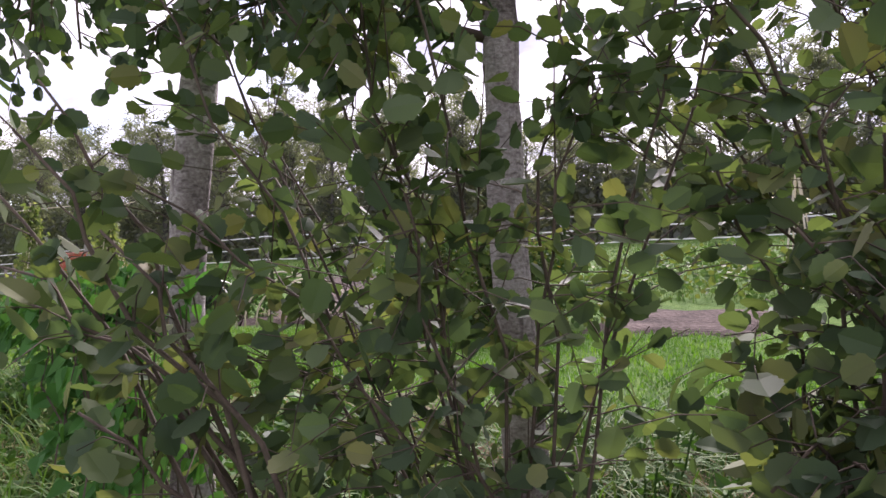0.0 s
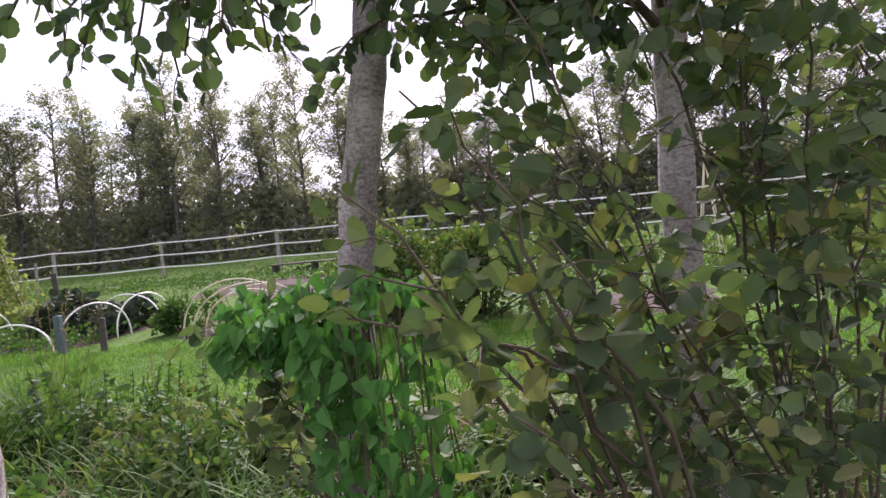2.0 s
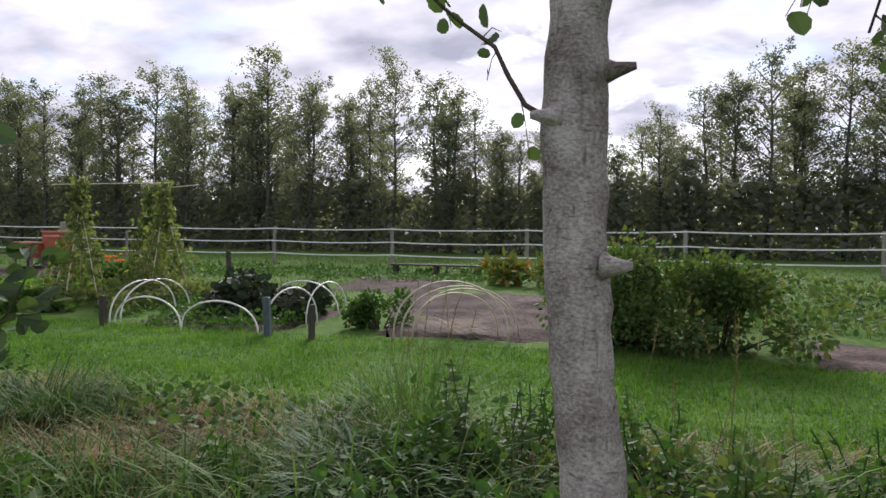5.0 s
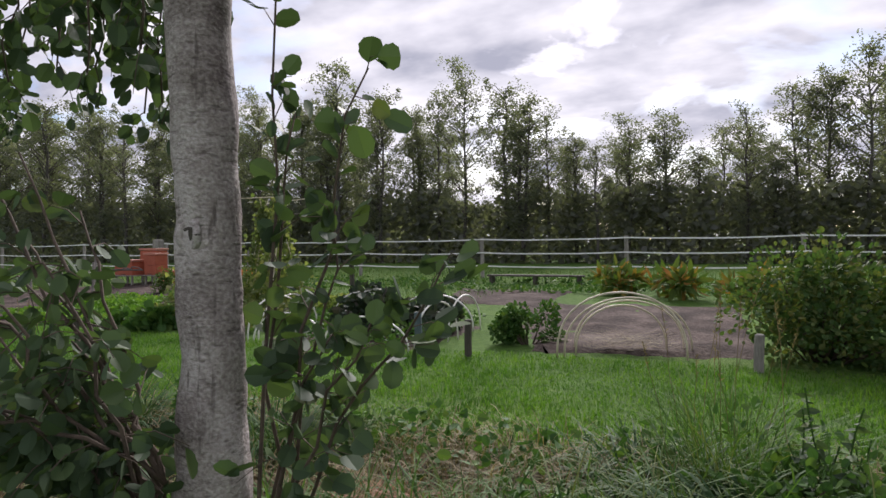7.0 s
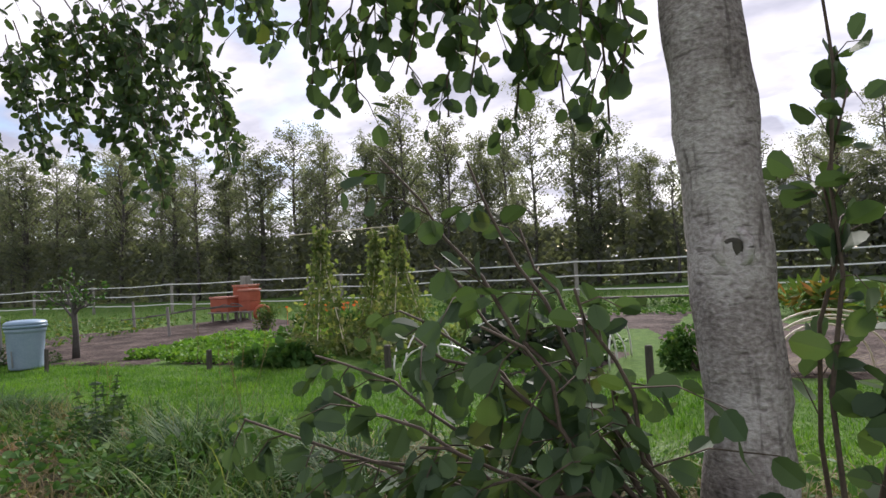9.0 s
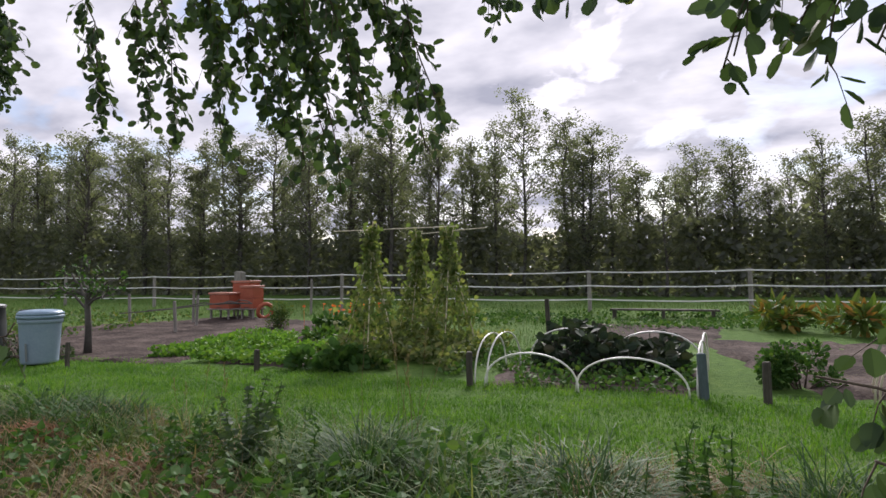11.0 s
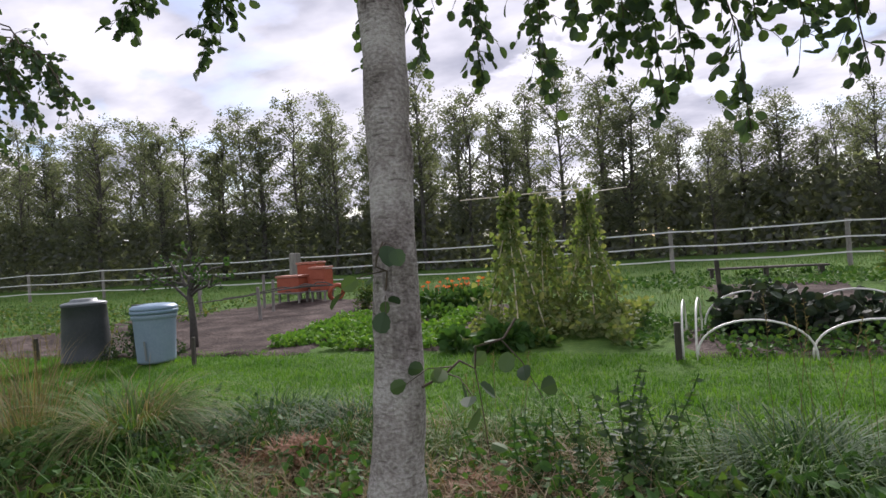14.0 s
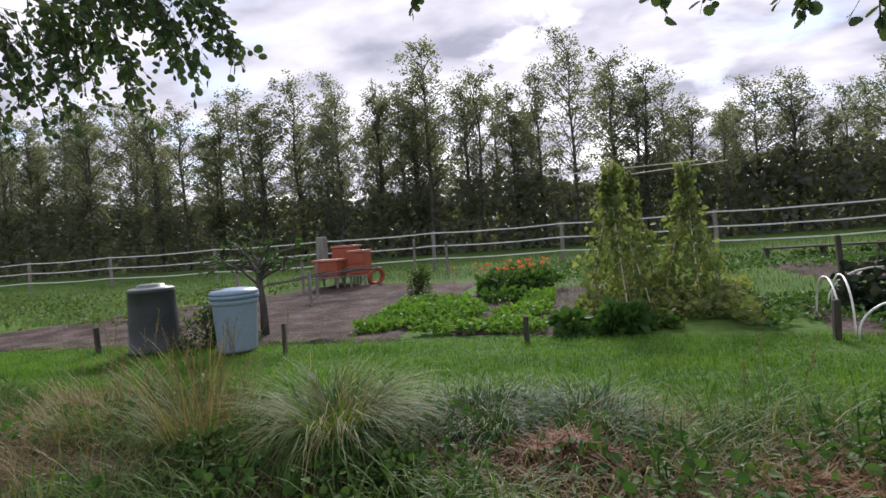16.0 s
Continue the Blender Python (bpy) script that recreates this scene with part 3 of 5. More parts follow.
# alder wrapped by bindweed
A = (-1.7, 2.58)
limbs = shift(crown_limbs(6.5, 1.7, 9, 22, 7, 11, 3.0), *A)
for ex, ez, yy in ((-2.88, 2.12, 2.3), (-2.71, 1.98, 2.35), (-2.58, 1.98, 2.3), (-2.38, 2.0, 2.25), (-2.23, 1.82, 2.3), (-2.13, 1.87, 2.3), (-2.32, 2.02, 2.4),
                   (-1.9, 1.85, 2.3), (-2.0, 1.9, 2.2), (-2.45, 2.1, 2.2), (-2.4, 1.85, 2.3), (-2.27, 1.92, 2.4), (-3.05, 2.25, 2.3), (-2.75, 2.2, 2.4), (-2.1, 2.05, 2.5)):
    limbs.append(((ex * 0.7 + A[0] * 0.3, yy + 0.05, 2.6), (ex, yy, ez), 0.08, 8, 4, 0.006))
for ex, ez, yy in ((-1.2, 1.75, 2.4), (-0.9, 1.8, 2.3), (-1.4, 1.9, 2.2), (-0.6, 1.9, 2.5), (-1.1, 1.6, 2.7), (-0.3, 1.95, 2.4), (-0.7, 1.7, 2.7), (-1.35, 2.1, 2.6)):
    limbs.append(((ex * 0.5 + A[0] * 0.5, yy, 2.6), (ex, yy, ez), 0.08, 16, 5, 0.007))
limbs.append(((A[0], A[1], 2.4), (-2.9, 2.3, 2.75), 0.1, 12, 4, 0.02))
near_tree("slim grey alder wrapped in bindweed", [(-1.85, 2.59, -0.05), (-1.85, 2.59, 0.2), (-1.835, 2.59, 0.6), (-1.81, 2.59, 1.0), (-1.76, 2.59, 1.4), (-1.67, 2.59, 1.8), (-1.615, 2.59, 2.2), (-1.57, 2.59, 2.6), (-1.52, 2.6, 3.4), (-1.5, 2.6, 6.8)],
          [0.12, 0.08, 0.07, 0.066, 0.068, 0.066, 0.062, 0.058, 0.05, 0.03], limbs, 0.075, 11)

# slim young alder at the start, dense with leaves
limbs = shift(crown_limbs(4.2, 1.6, 22, 26, 7, 14, 1.55, 0.3), -0.62, 2.85)
near_tree("young slim alder hidden among leaves", [(-0.6, 2.85, -0.05), (-0.62, 2.85, 1.2), (-0.6, 2.85, 2.2), (-0.62, 2.85, 5.6)], [0.085, 0.062, 0.055, 0.025], limbs, 0.06, 14)

# alder beyond the end of the walk; its branch reaches into view
E_ = (-17.2, 1.7)
limbs = shift(crown_limbs(7, 1.8, 8, 22, 7, 17, 3.4), *E_)
for ex, ez, yy in ((-17.3, 3.1, 3.2), (-16.55, 3.15, 3.3), (-15.71, 3.2, 3.2), (-15.12, 2.85, 3.2), (-15.41, 2.7, 3.1), (-16.06, 2.6, 3.2), (-16.93, 2.55, 3.3), (-17.47, 2.45, 3.2),
                   (-15.9, 2.95, 3.4), (-16.4, 2.85, 3.0), (-16.7, 2.75, 3.4), (-17.2, 2.75, 3.1), (-15.5, 3.0, 3.4), (-16.2, 3.3, 3.3), (-15.25, 3.0, 3.3), (-15.6, 2.85, 3.2), (-15.9, 2.75, 3.0), (-16.3, 2.65, 3.4), (-16.6, 2.95, 3.2), (-17.0, 3.0, 3.4), (-17.3, 2.6, 3.4), (-15.8, 3.15, 3.0)):
    limbs.append(((ex * 0.75 + E_[0] * 0.25, yy - 0.2, 3.55), (ex, yy, ez), 0.1, 20, 5, 0.007))
limbs.append(((E_[0], E_[1], 3.2), (-15.6, 3.0, 3.6), 0.1, 14, 5, 0.03))
near_tree("alder with a dense drooping branch over the lawn", [(-17.2, 1.7, -0.05), (-17.2, 1.7, 1.5), (-17.15, 1.7, 3.3), (-17.1, 1.7, 7)], [0.16, 0.11, 0.09, 0.03], limbs, 0.065, 17)


def stem_shrub(name, label, at, stems, leaf, mat, twigs, per, outline=None, reach=0.25, hang=0.35, th=0.012, category="shrub", width=0.85, seed=1, group="", low=0.36):
    """A shrub of several stems (their tips) from one foot."""
    R.seed(seed)
    base = Vector(at)
    root = thing(name, base, label, category, group)
    lv = Geo()
    for tip in stems:
        wood = Geo()
        foot = base + Vector((R.uniform(-0.06, 0.06), R.uniform(-0.06, 0.06), 0))
        p = [q - base for q in curve_pts(foot, tip, R.uniform(0.05, 0.3), 9, 0.035)]
        dress(wood, lv, p, th, 0.003, twigs, per, leaf, reach, hang, outline, width, low)
        wood.make("stem", M_TWIG, root, "brown woody stem", True)
    tagged(lv.make("leaves", mat, root), kind="stuff")
    return root


# hazel screen at the start of the walk
r2 = random.Random(21)
tips = [(r2.uniform(-1.45, 0.1), r2.uniform(1.85, 2.5), r2.uniform(0.85, 2.0)) for k in range(17)]
stem_shrub("hazel_shrub", "dense hazel shrub with broad dark green leaves", (-0.42, 2.2, -0.02), tips, 0.062, M_SHRUBLEAF, 20, 5, LOBED, 0.42, 0.3, 0.005, seed=22, low=0.22)
tips = [(r2.uniform(-0.2, 1.6), r2.uniform(1.9, 3.2), r2.uniform(0.5, 2.3)) for k in range(18)] + [(r2.uniform(-0.45, 0.5), r2.uniform(2.2, 2.8), r2.uniform(1.5, 2.3)) for k in range(12)]
stem_shrub("hazel_shrub", "tall hazel shrub with yellowing leaves", (0.8, 2.6, -0.02), tips, 0.06, M_SHRUBLEAF, 23, 5, LOBED, 0.42, 0.3, 0.006, seed=23, low=0.12)
tips = [(-1.5, 1.75, 1.35), (-1.4, 1.7, 1.15), (-1.25, 1.75, 1.0), (-1.55, 1.85, 1.05), (-1.2, 1.65, 1.4), (-1.05, 1.7, 1.2), (-1.35, 1.8, 1.55), (-1.15, 1.7, 0.85)]
stem_shrub("hazel_shrub", "low hazel shoot reaching over the path", (-0.75, 2.0, -0.02), tips, 0.078, M_SHRUBLEAF, 8, 3, LOBED, 0.22, 0.3, 0.009, seed=24)
tips = [(-2.1, 2.35, 0.75), (-2.3, 2.4, 0.95), (-1.95, 2.3, 1.05), (-2.2, 2.6, 0.6), (-2.0, 2.2, 0.6), (-2.15, 2.35, 0.85)]
stem_shrub("hazel_shrub", "small leafy sucker beside the trunk", (-1.85, 2.5, -0.02), tips, 0.075, M_SHRUBLEAF, 9, 3, None, 0.2, 0.3, 0.007, seed=25)
tips = [(r2.uniform(-0.05, 0.65), r2.uniform(2.0, 2.6), r2.uniform(0.25, 1.35)) for k in range(22)]
stem_shrub("hazel_shrub", "low spreading hazel with large drooping leaves", (0.3, 2.4, -0.02), tips, 0.078, M_SHRUBLEAF, 16, 4, LOBED, 0.3, 0.4, 0.006, seed=27, low=0.15)
# sapling by the thick alder
sap = [(-6.07, 1.95, 2.4), (-5.72, 1.95, 1.9), (-5.83, 1.9, 1.09), (-5.64, 1.95, 1.17), (-5.5, 2.0, 1.3), (-5.85, 1.95, 1.45), (-6.02, 2.0, 1.8)]
stem_shrub("alder_sapling", "thin alder sapling beside the thick trunk", (-6.17, 1.97, -0.02), sap, 0.09, M_LEAF, 12, 3, None, 0.2, 0.1, 0.009, "sapling", seed=26)


def bindweed():
    """Heart-shaped leaves hanging in a curtain round the slim alder."""
    R.seed(31)
    root = thing("bindweed", (-1.7, 2.3, 0), "bright green bindweed curtain hanging round the trunk", "climber")
    lv = Geo()
    for k in range(64):
        wood = Geo()
        x = R.uniform(-2.08, -1.45)
        top = 1.12 - 0.12 * R.random() - 0.15 * abs(x + 1.75)
        bot = 0.95 - 0.75 * max(0, min(1, (x + 1.84) / 0.2)) + R.uniform(-0.1, 0.1)
        y = R.uniform(2.0, 2.45)
        p = curve_pts((x + 1.7, y - 2.3, top), (x + 1.7 + R.uniform(-0.05, 0.1), y - 2.3 - 0.05, max(0.1, bot)), 0.0, 6, 0.02)
        wood.tube(p, 0.003, 3)
        wood.make("stem", M_TWIG, root, "thin winding stem")
        for q in p:
            for j in range(3):
                d = Vector((R.gauss(0, 0.4), R.gauss(-0.4, 0.4), R.gauss(-0.7, 0.3)))
                lv.leaf(q + Vector((R.uniform(-.04, .04), R.uniform(-.05, .02), R.uniform(-.04, .04))), d, R.uniform(0.04, 0.078), 0.75, 0.16, HEART, (R.gauss(0, .7), -1, R.gauss(.5, .5)))
    tagged(lv.make("leaves", M_VINE, root), kind="stuff")


bindweed()


# ---- garden bushes and crops ----
def bush(name, label, at, rx, ry, h, count, leaf, mat, category="bush", seed=1, low=0.05, lumps=9, outline=None, stems=True):
    """A bush of leaf clumps round stems, with an uneven outline."""
    R.seed(seed)
    root = thing(name, (at[0], at[1], gz(*at)), label, category)
    wood, lv = Geo(), Geo()
    centres = [(max(-1, min(1, R.gauss(0, 0.45))) * rx, R.gauss(0, ry * 0.5), h * R.uniform(0.1, 0.85)) for k in range(lumps)]
    centres = [(a, b, c * (1.05 - 0.45 * abs(a) / rx)) for a, b, c in centres]
    if stems:
        for c in centres:
            wood = Geo()
            wood.tube(curve_pts((c[0] * 0.2, c[1] * 0.2, -0.02), c, 0.05, 5), [0.014, 0.012, 0.01, 0.007, 0.004], 5)
            wood.make("stem", M_TWIG, root, "brown stem", True)
    for k in range(count):
        c = centres[k % lumps]
        d = Vector((R.gauss(0, 1), R.gauss(0, 1), R.gauss(0.15, 0.8)))
        d.normalize()
        rad = R.random() ** 0.45
        p = Vector((c[0] + d.x * rx * 0.38 * rad, c[1] + d.y * ry * 0.42 * rad, max(low, c[2] + d.z * h * 0.26 * rad)))
        lv.leaf(p, d + Vector((0, 0, R.uniform(-0.5, 0.3))), leaf * R.uniform(0.6, 1.2), 0.85, 0.1, outline or FEW)
    tagged(lv.make("leaves", mat, root), kind="stuff")
    return root


bush("currant_bush", "tall dense currant bush with yellowing tips", (-3.3, 8.15), 0.9, 0.8, 1.42, 5600, 0.07, M_BUSH, seed=41, lumps=38)
bush("currant_bush", "lower dark currant bush beside the taller one", (-2.25, 8.1), 0.95, 0.75, 1.15, 4600, 0.07, M_BUSH, seed=40, lumps=24)
bush("small_bush", "small reddish twiggy bush on bare earth", (-17.6, 12.4), 0.4, 0.4, 0.75, 900, 0.055, M_BUSH, seed=42)
bush("leafy_bush", "low leafy green bush beside the hoops", (-6.7, 8.2), 0.45, 0.45, 0.62, 1700, 0.06, M_WEED, seed=43)
bush("dark_bush", "dark shrub between the two bins", (-18.9, 7.1), 0.45, 0.35, 0.7, 1500, 0.05, M_LEAF, seed=44)
bush("pumpkin_plants", "broad-leaved green plants with orange flowers", (-15.4, 11.6), 1.3, 0.7, 0.55, 1500, 0.13, M_WEED, "plants", 45, stems=False)
bush("cabbage_plants", "broad green cabbage leaves beside the bean poles", (-13.0, 7.8), 0.55, 0.3, 0.33, 420, 0.17, M_WEED, "plants", 46, stems=False)
for k, (x, y) in enumerate(((-6.1, 14.4), (-4.75, 13.8), (-3.4, 13.2))):
    bush("rhubarb_plant", "big-leaved plant turning orange and red", (x, y), 0.5, 0.45, 0.62, 230, 0.32, M_RHUBARB, "plant", 50 + k, outline=LANCE, stems=False)
for k, (x, y, s) in enumerate(((2.2, 10.0, 1.5), (4.5, 11.5, 1.6), (6.5, 9.5, 1.4))):
    bush("garden_shrub", "green garden shrub beyond the earth patch", (x, y), s * 0.7, s * 0.6, s, 2600, 0.09, M_BUSH, seed=60 + k, lumps=14)

g = Geo()
R.seed(70)
for k in range(26):
    p = (-15.2 + R.gauss(0, 0.5), 12.2 + R.gauss(0, 0.25), 0.68 + R.uniform(-0.1, 0.12))
    for j in range(5):
        g.leaf(p, (R.gauss(0, 1), R.gauss(0, 1), R.uniform(0, 0.6)), 0.055, 0.9)
    g.tube([(p[0], p[1], 0.1), p], 0.005, 3)
tagged(g.make("orange_flowers", M_FLOWER), "orange-red flowers above green leaves", "flowers", kind="stuff")


def low_crop(name, label, corners, count, leaf, height, mat, seed, outline=None):
    R.seed(seed)
    gg = Geo()
    a, b, c, d = [Vector((*p, 0)) for p in corners]
    for k in range(count):
        u, v = R.random(), R.random()
        p = a.lerp(b, u).lerp(d.lerp(c, u), v)
        dens = noise.noise((p.x * 0.9, p.y * 0.9, seed))
        if dens < -0.22:
            continue
        z = gz(p.x, p.y) + 0.03 + R.random() ** 1.5 * height * (0.7 + dens)
        gg.leaf((p.x, p.y, z), (R.gauss(0, 1), R.gauss(0, 1), R.uniform(-0.1, 0.9)), leaf * R.uniform(0.6, 1.3), 0.8, 0.1, outline or FEW)
    return tagged(gg.make(name, mat), label, "plants", kind="stuff")


low_crop("potato_crop", "bright green low crop rows on earth", [(-16.9, 7.7), (-13.9, 7.7), (-14.3, 11.2), (-17.2, 10.6)], 8000, 0.08, 0.2, M_CROP, 71)
low_crop("bed_weeds", "low weeds round the hooped bed", [(-11.2, 7.25), (-7.9, 7.25), (-7.9, 10.0), (-11.2, 10.4)], 3000, 0.07, 0.16, M_WEED, 72)
low_crop("kale_crop", "dark purple-green kale under the hoops", [(-10.1, 8.3), (-8.0, 8.3), (-8.0, 9.3), (-10.1, 9.3)], 1500, 0.15, 0.58, M_KALE, 73)
low_crop("mid_weeds", "weeds and crops between the beds and fence", [(-16.5, 13.2), (-3.0, 14.6), (-3.0, 17.8), (-17, 17.8)], 4200, 0.09, 0.10, M_WEED, 74)
low_crop("left_crop", "mixed green crops beyond the bins", [(-34, 8.5), (-20.9, 9.0), (-22.5, 15.0), (-38, 15.0)], 3800, 0.09, 0.24, M_BUSH, 75)
low_crop("bean_foot_weeds", "leafy growth at the foot of the bean poles", [(-13.6, 7.9), (-11.2, 7.9), (-11.0, 10.8), (-13.4, 10.8)], 4200, 0.09, 0.4, M_BEAN, 76)
low_crop("right_crop", "green vegetables beyond the currant bush", [(-2, 9.6), (8, 8.5), (12, 16), (-2, 16)], 6000, 0.10, 0.45, M_BUSH, 77)


# ---- bean poles ----
def bean_tepee():
    R.seed(80)
    root = thing("bean_poles", (-12.5, 9.7, gz(-12.5, 9.7)), "runner beans climbing on leaning cane poles", "bean plants")
    lv = Geo()
    tops = ((-0.5, -0.8, 2.25), (-0.3, 0.75, 2.3), (0.6, 0.1, 2.3))
    for tx, ty, tz in tops:
        for k in range(5):
            a = 2 * pi * k / 5 + R.uniform(-0.3, 0.3)
            foot = Vector((tx + 0.52 * cos(a), ty + 0.5 * sin(a), -0.03))
            top = Vector((tx - 0.09 * cos(a), ty - 0.09 * sin(a), tz + R.uniform(-0.2, 0.1)))
            cg = Geo()
            cg.tube([foot, foot.lerp(top, 0.5), top], [0.012, 0.011, 0.009], 6)
            cg.make("pole", M_CANE, root, "thin cane pole")
            gap = R.uniform(0.55, 1.0)
            for j in range(340):
                t = R.random() ** 1.25
                if noise.noise((k * 3.1 + tx, t * 6, ty)) > gap * 0.45:
                    continue
                w = 0.05 + 0.12 * (1 - t)
                p = foot.lerp(top, t) + Vector((R.gauss(0, w), R.gauss(0, w), R.gauss(0, 0.06)))
                lv.leaf(p, (R.gauss(0, 0.6), R.gauss(0, 0.6), R.gauss(-0.7, 0.4)), R.uniform(0.05, 0.13), 0.85, 0.1, HEART)
            for j in range(9):
                p = foot.lerp(top, R.uniform(0.2, 0.9)) + Vector((R.gauss(0, 0.08), R.gauss(0, 0.08), 0))
                lv.leaf(p, (R.gauss(0, 0.1), R.gauss(0, 0.1), -1), R.uniform(0.12, 0.2), 0.3, 0.05, LANCE)
    for a, b in (((-1.35, -0.65, 2.2), (0.75, 0.12, 2.27)), ((-0.45, 0.8, 2.2), (1.25, 0.3, 2.24))):
        cg = Geo()
        cg.tube([a, Vector(a).lerp(Vector(b), 0.5), b], 0.009, 6)
        cg.make("cross_pole", M_CANE, root, "horizontal cane tied across the tops")
    lv.make("leaves", M_BEAN, root, "yellow-green bean leaves and pods")


bean_tepee()


def cane_tripod():
    """Bare canes tied together at the top."""
    R.seed(82)
    root = thing("cane_tripod", (1.35, 11.8, gz(1.35, 11.8)), "bare pale canes tied into a tall tripod", "canes")
    for k in range(4):
        a = 2 * pi * k / 4 + 0.4
        cg = Geo()
        cg.tube([(0.28 * cos(a), 0.28 * sin(a), -0.05), (0.05 * cos(a), 0.05 * sin(a), 1.5), (-0.06 * cos(a), -0.06 * sin(a), 2.1 + 0.06 * k)], [0.014, 0.013, 0.01], 6)
        cg.make("pole", M_CANE, root)


cane_tripod()


# ---- fence ----
def fence():
    R.seed(90)
    posts = [(-51.5, 18.2), (-47.5, 18.2), (-42.8, 18.2), (-38.2, 18.2), (-33.5, 18.2), (-28.2, 18.2), (-23.6, 18.2), (-19.33, 18.3), (-15.1, 18.6), (-10.63, 18.6), (-6.16, 18.6), (-1.56, 18.9), (3.27, 18.6), (8.0, 18.6), (12.8, 18.6), (17.6, 18.6)]
    root = thing("fence", (-15, 18.5, 0), "white tape paddock fence on weathered wooden posts", "fence")
    for x, y in posts:
        cg = Geo()
        lean = R.uniform(-0.03, 0.03)
        cg.tube([(x + 15, y - 18.5, gz(x, y) - 0.05), (x + 15 + lean * 0.5, y - 18.5, 0.9), (x + 15 + lean, y - 18.5, 1.57), (x + 15 + lean, y - 18.5, 1.585)], [0.065, 0.062, 0.06, 0.045], 9, 0.06)
        cg.make("post", M_POST, root)
    for z in (1.53, 1.10, 0.68):
        for (xa, ya), (xb, yb) in zip(posts, posts[1:]):
            bm = bmesh.new()
            n = 7
            rows = []
            for i in range(n):
                t = i / (n - 1)
                s = -0.05 * R.uniform(0.7, 1.0) * 4 * t * (1 - t)
                x, y = xa + (xb - xa) * t + 15, ya + (yb - ya) * t - 18.5 - 0.075
                rows.append([bm.verts.new((x, y + o[0], z + s + o[1])) for o in ((-.004, -.019), (.004, -.019), (.004, .019), (-.004, .019))])
            for i in range(n - 1):
                for k in range(4):
                    bm.faces.new((rows[i][k], rows[i][(k + 1) % 4], rows[i + 1][(k + 1) % 4], rows[i + 1][k]))
            part("tape", bm, M_TAPE, root, "white fence tape")


fence()


# ---- stakes, hoops, bench ----
def stake(at, h, r, mat, label, square=True, group="garden stakes"):
    g = Geo()
    n = 4 if square else 9
    z = 0
    g.tube([(0, 0, z - 0.1), (0, 0, z + h * 0.5), (0.004, 0, z + h - 0.012), (0.004, 0, z + h)], [r, r, r * 0.97, r * 0.75], n, 0.05 if not square else 0.03)
    ob = g.make("stake", mat)
    ob.matrix_basis = pose(at[0], at[1], gz(*at), R.uniform(-3, 3), R.uniform(-3, 3), R.uniform(20, 60))
    return tagged(ob, label, "stake", group)


stake((-7.83, 7.12), 0.52, 0.06, M_PETROL, "blue-grey painted wooden stake beside the hoops")
stake((-7.2, 7.15), 0.45, 0.045, M_DARKWOOD, "dark wooden stake beside the low bush", False)
stake((-10.62, 7.17), 0.45, 0.05, M_DARKWOOD, "short grey stake at the corner of the bed")
stake((-9.98, 9.25), 1.0, 0.045, M_DARKWOOD, "tall dark post with notches in the kale bed")
stake((-17.29, 6.55), 0.42, 0.035, M_DARKWOOD, "short thin stake beside the blue bin")
stake((-14.08, 7.24), 0.34, 0.045, M_DARKWOOD, "short mossy stake at the lawn edge")
stake((-20.75, 6.6), 0.42, 0.045, M_DARKWOOD, "short stake beside the dark bin")
stake((-4.05, 7.25), 0.4, 0.05, M_POST, "pale stub post beside the currant bush", False)
for k, (x, y, h) in enumerate(((-21.2, 13.2, 0.95), (-20.3, 12.4, 0.85), (-19.6, 11.0, 0.8), (-19.2, 16.2, 1.15), (-18.3, 16.6, 1.0), (-22.3, 12.0, 0.9))):
    stake((x, y), h, 0.04, M_POST, "weathered grey garden stake near the hives", False, "stakes near the hives")
stake((-22.9, 17.1), 1.42, 0.2, M_POST, "thick grey wooden gate post by the hives", True)


def hoop(a, b, height, r, mat, label, group, bow=0.0):
    """A plastic hoop stuck into the earth at a and b."""
    a, b = Vector((*a, 0)), Vector((*b, 0))
    mid = (a + b) / 2
    half = (b - a) / 2
    side = Vector((-half.y, half.x, 0)).normalized() * bow
    pts = []
    for i in range(19):
        t = pi * i / 18
        p = mid - half * cos(t) + side * sin(t)
        s = sin(t) ** 0.8 if 0 < i < 18 else 0.0
        pts.append((p.x - mid.x, p.y - mid.y, s * height - (0.04 if i in (0, 18) else 0)))
    g = Geo()
    g.tube(pts, r, 8)
    ob = g.make("plant_hoop", mat, smooth=True)
    ob.matrix_basis = pose(mid.x, mid.y, gz(mid.x, mid.y))
    return tagged(ob, label, "hoop", group)


W = "white plastic hoop arched over the vegetable bed"
for a, b, h, bow in (((-10.42, 7.17), (-9.22, 7.13), 0.46, 0.0), ((-9.26, 7.18), (-7.98, 7.12), 0.43, 0.0), ((-10.25, 9.0), (-9.05, 9.0), 0.56, 0.0), ((-9.05, 9.05), (-7.75, 9.0), 0.55, 0.0),
                     ((-10.57, 7.22), (-10.5, 8.5), 0.62, 0.0), ((-10.42, 7.27), (-10.3, 8.6), 0.63, 0.0), ((-7.9, 7.12), (-7.75, 8.3), 0.6, 0.0), ((-7.82, 8.09), (-7.7, 9.2), 0.6, 0.0)):
    hoop(a, b, h, 0.0125, M_HOOP, W, "white hoops over the bed", bow)
Y = "yellowed cane hoop over bare earth"
for a, b, h in (((-6.17, 7.4), (-4.72, 7.7), 0.78), ((-6.1, 7.5), (-4.66, 8.1), 0.7), ((-5.98, 7.6), (-4.95, 8.15), 0.6), ((-6.05, 7.95), (-4.75, 8.25), 0.64)):
    hoop(a, b, h, 0.012, M_CANE, Y, "cane hoops")
g = Geo()
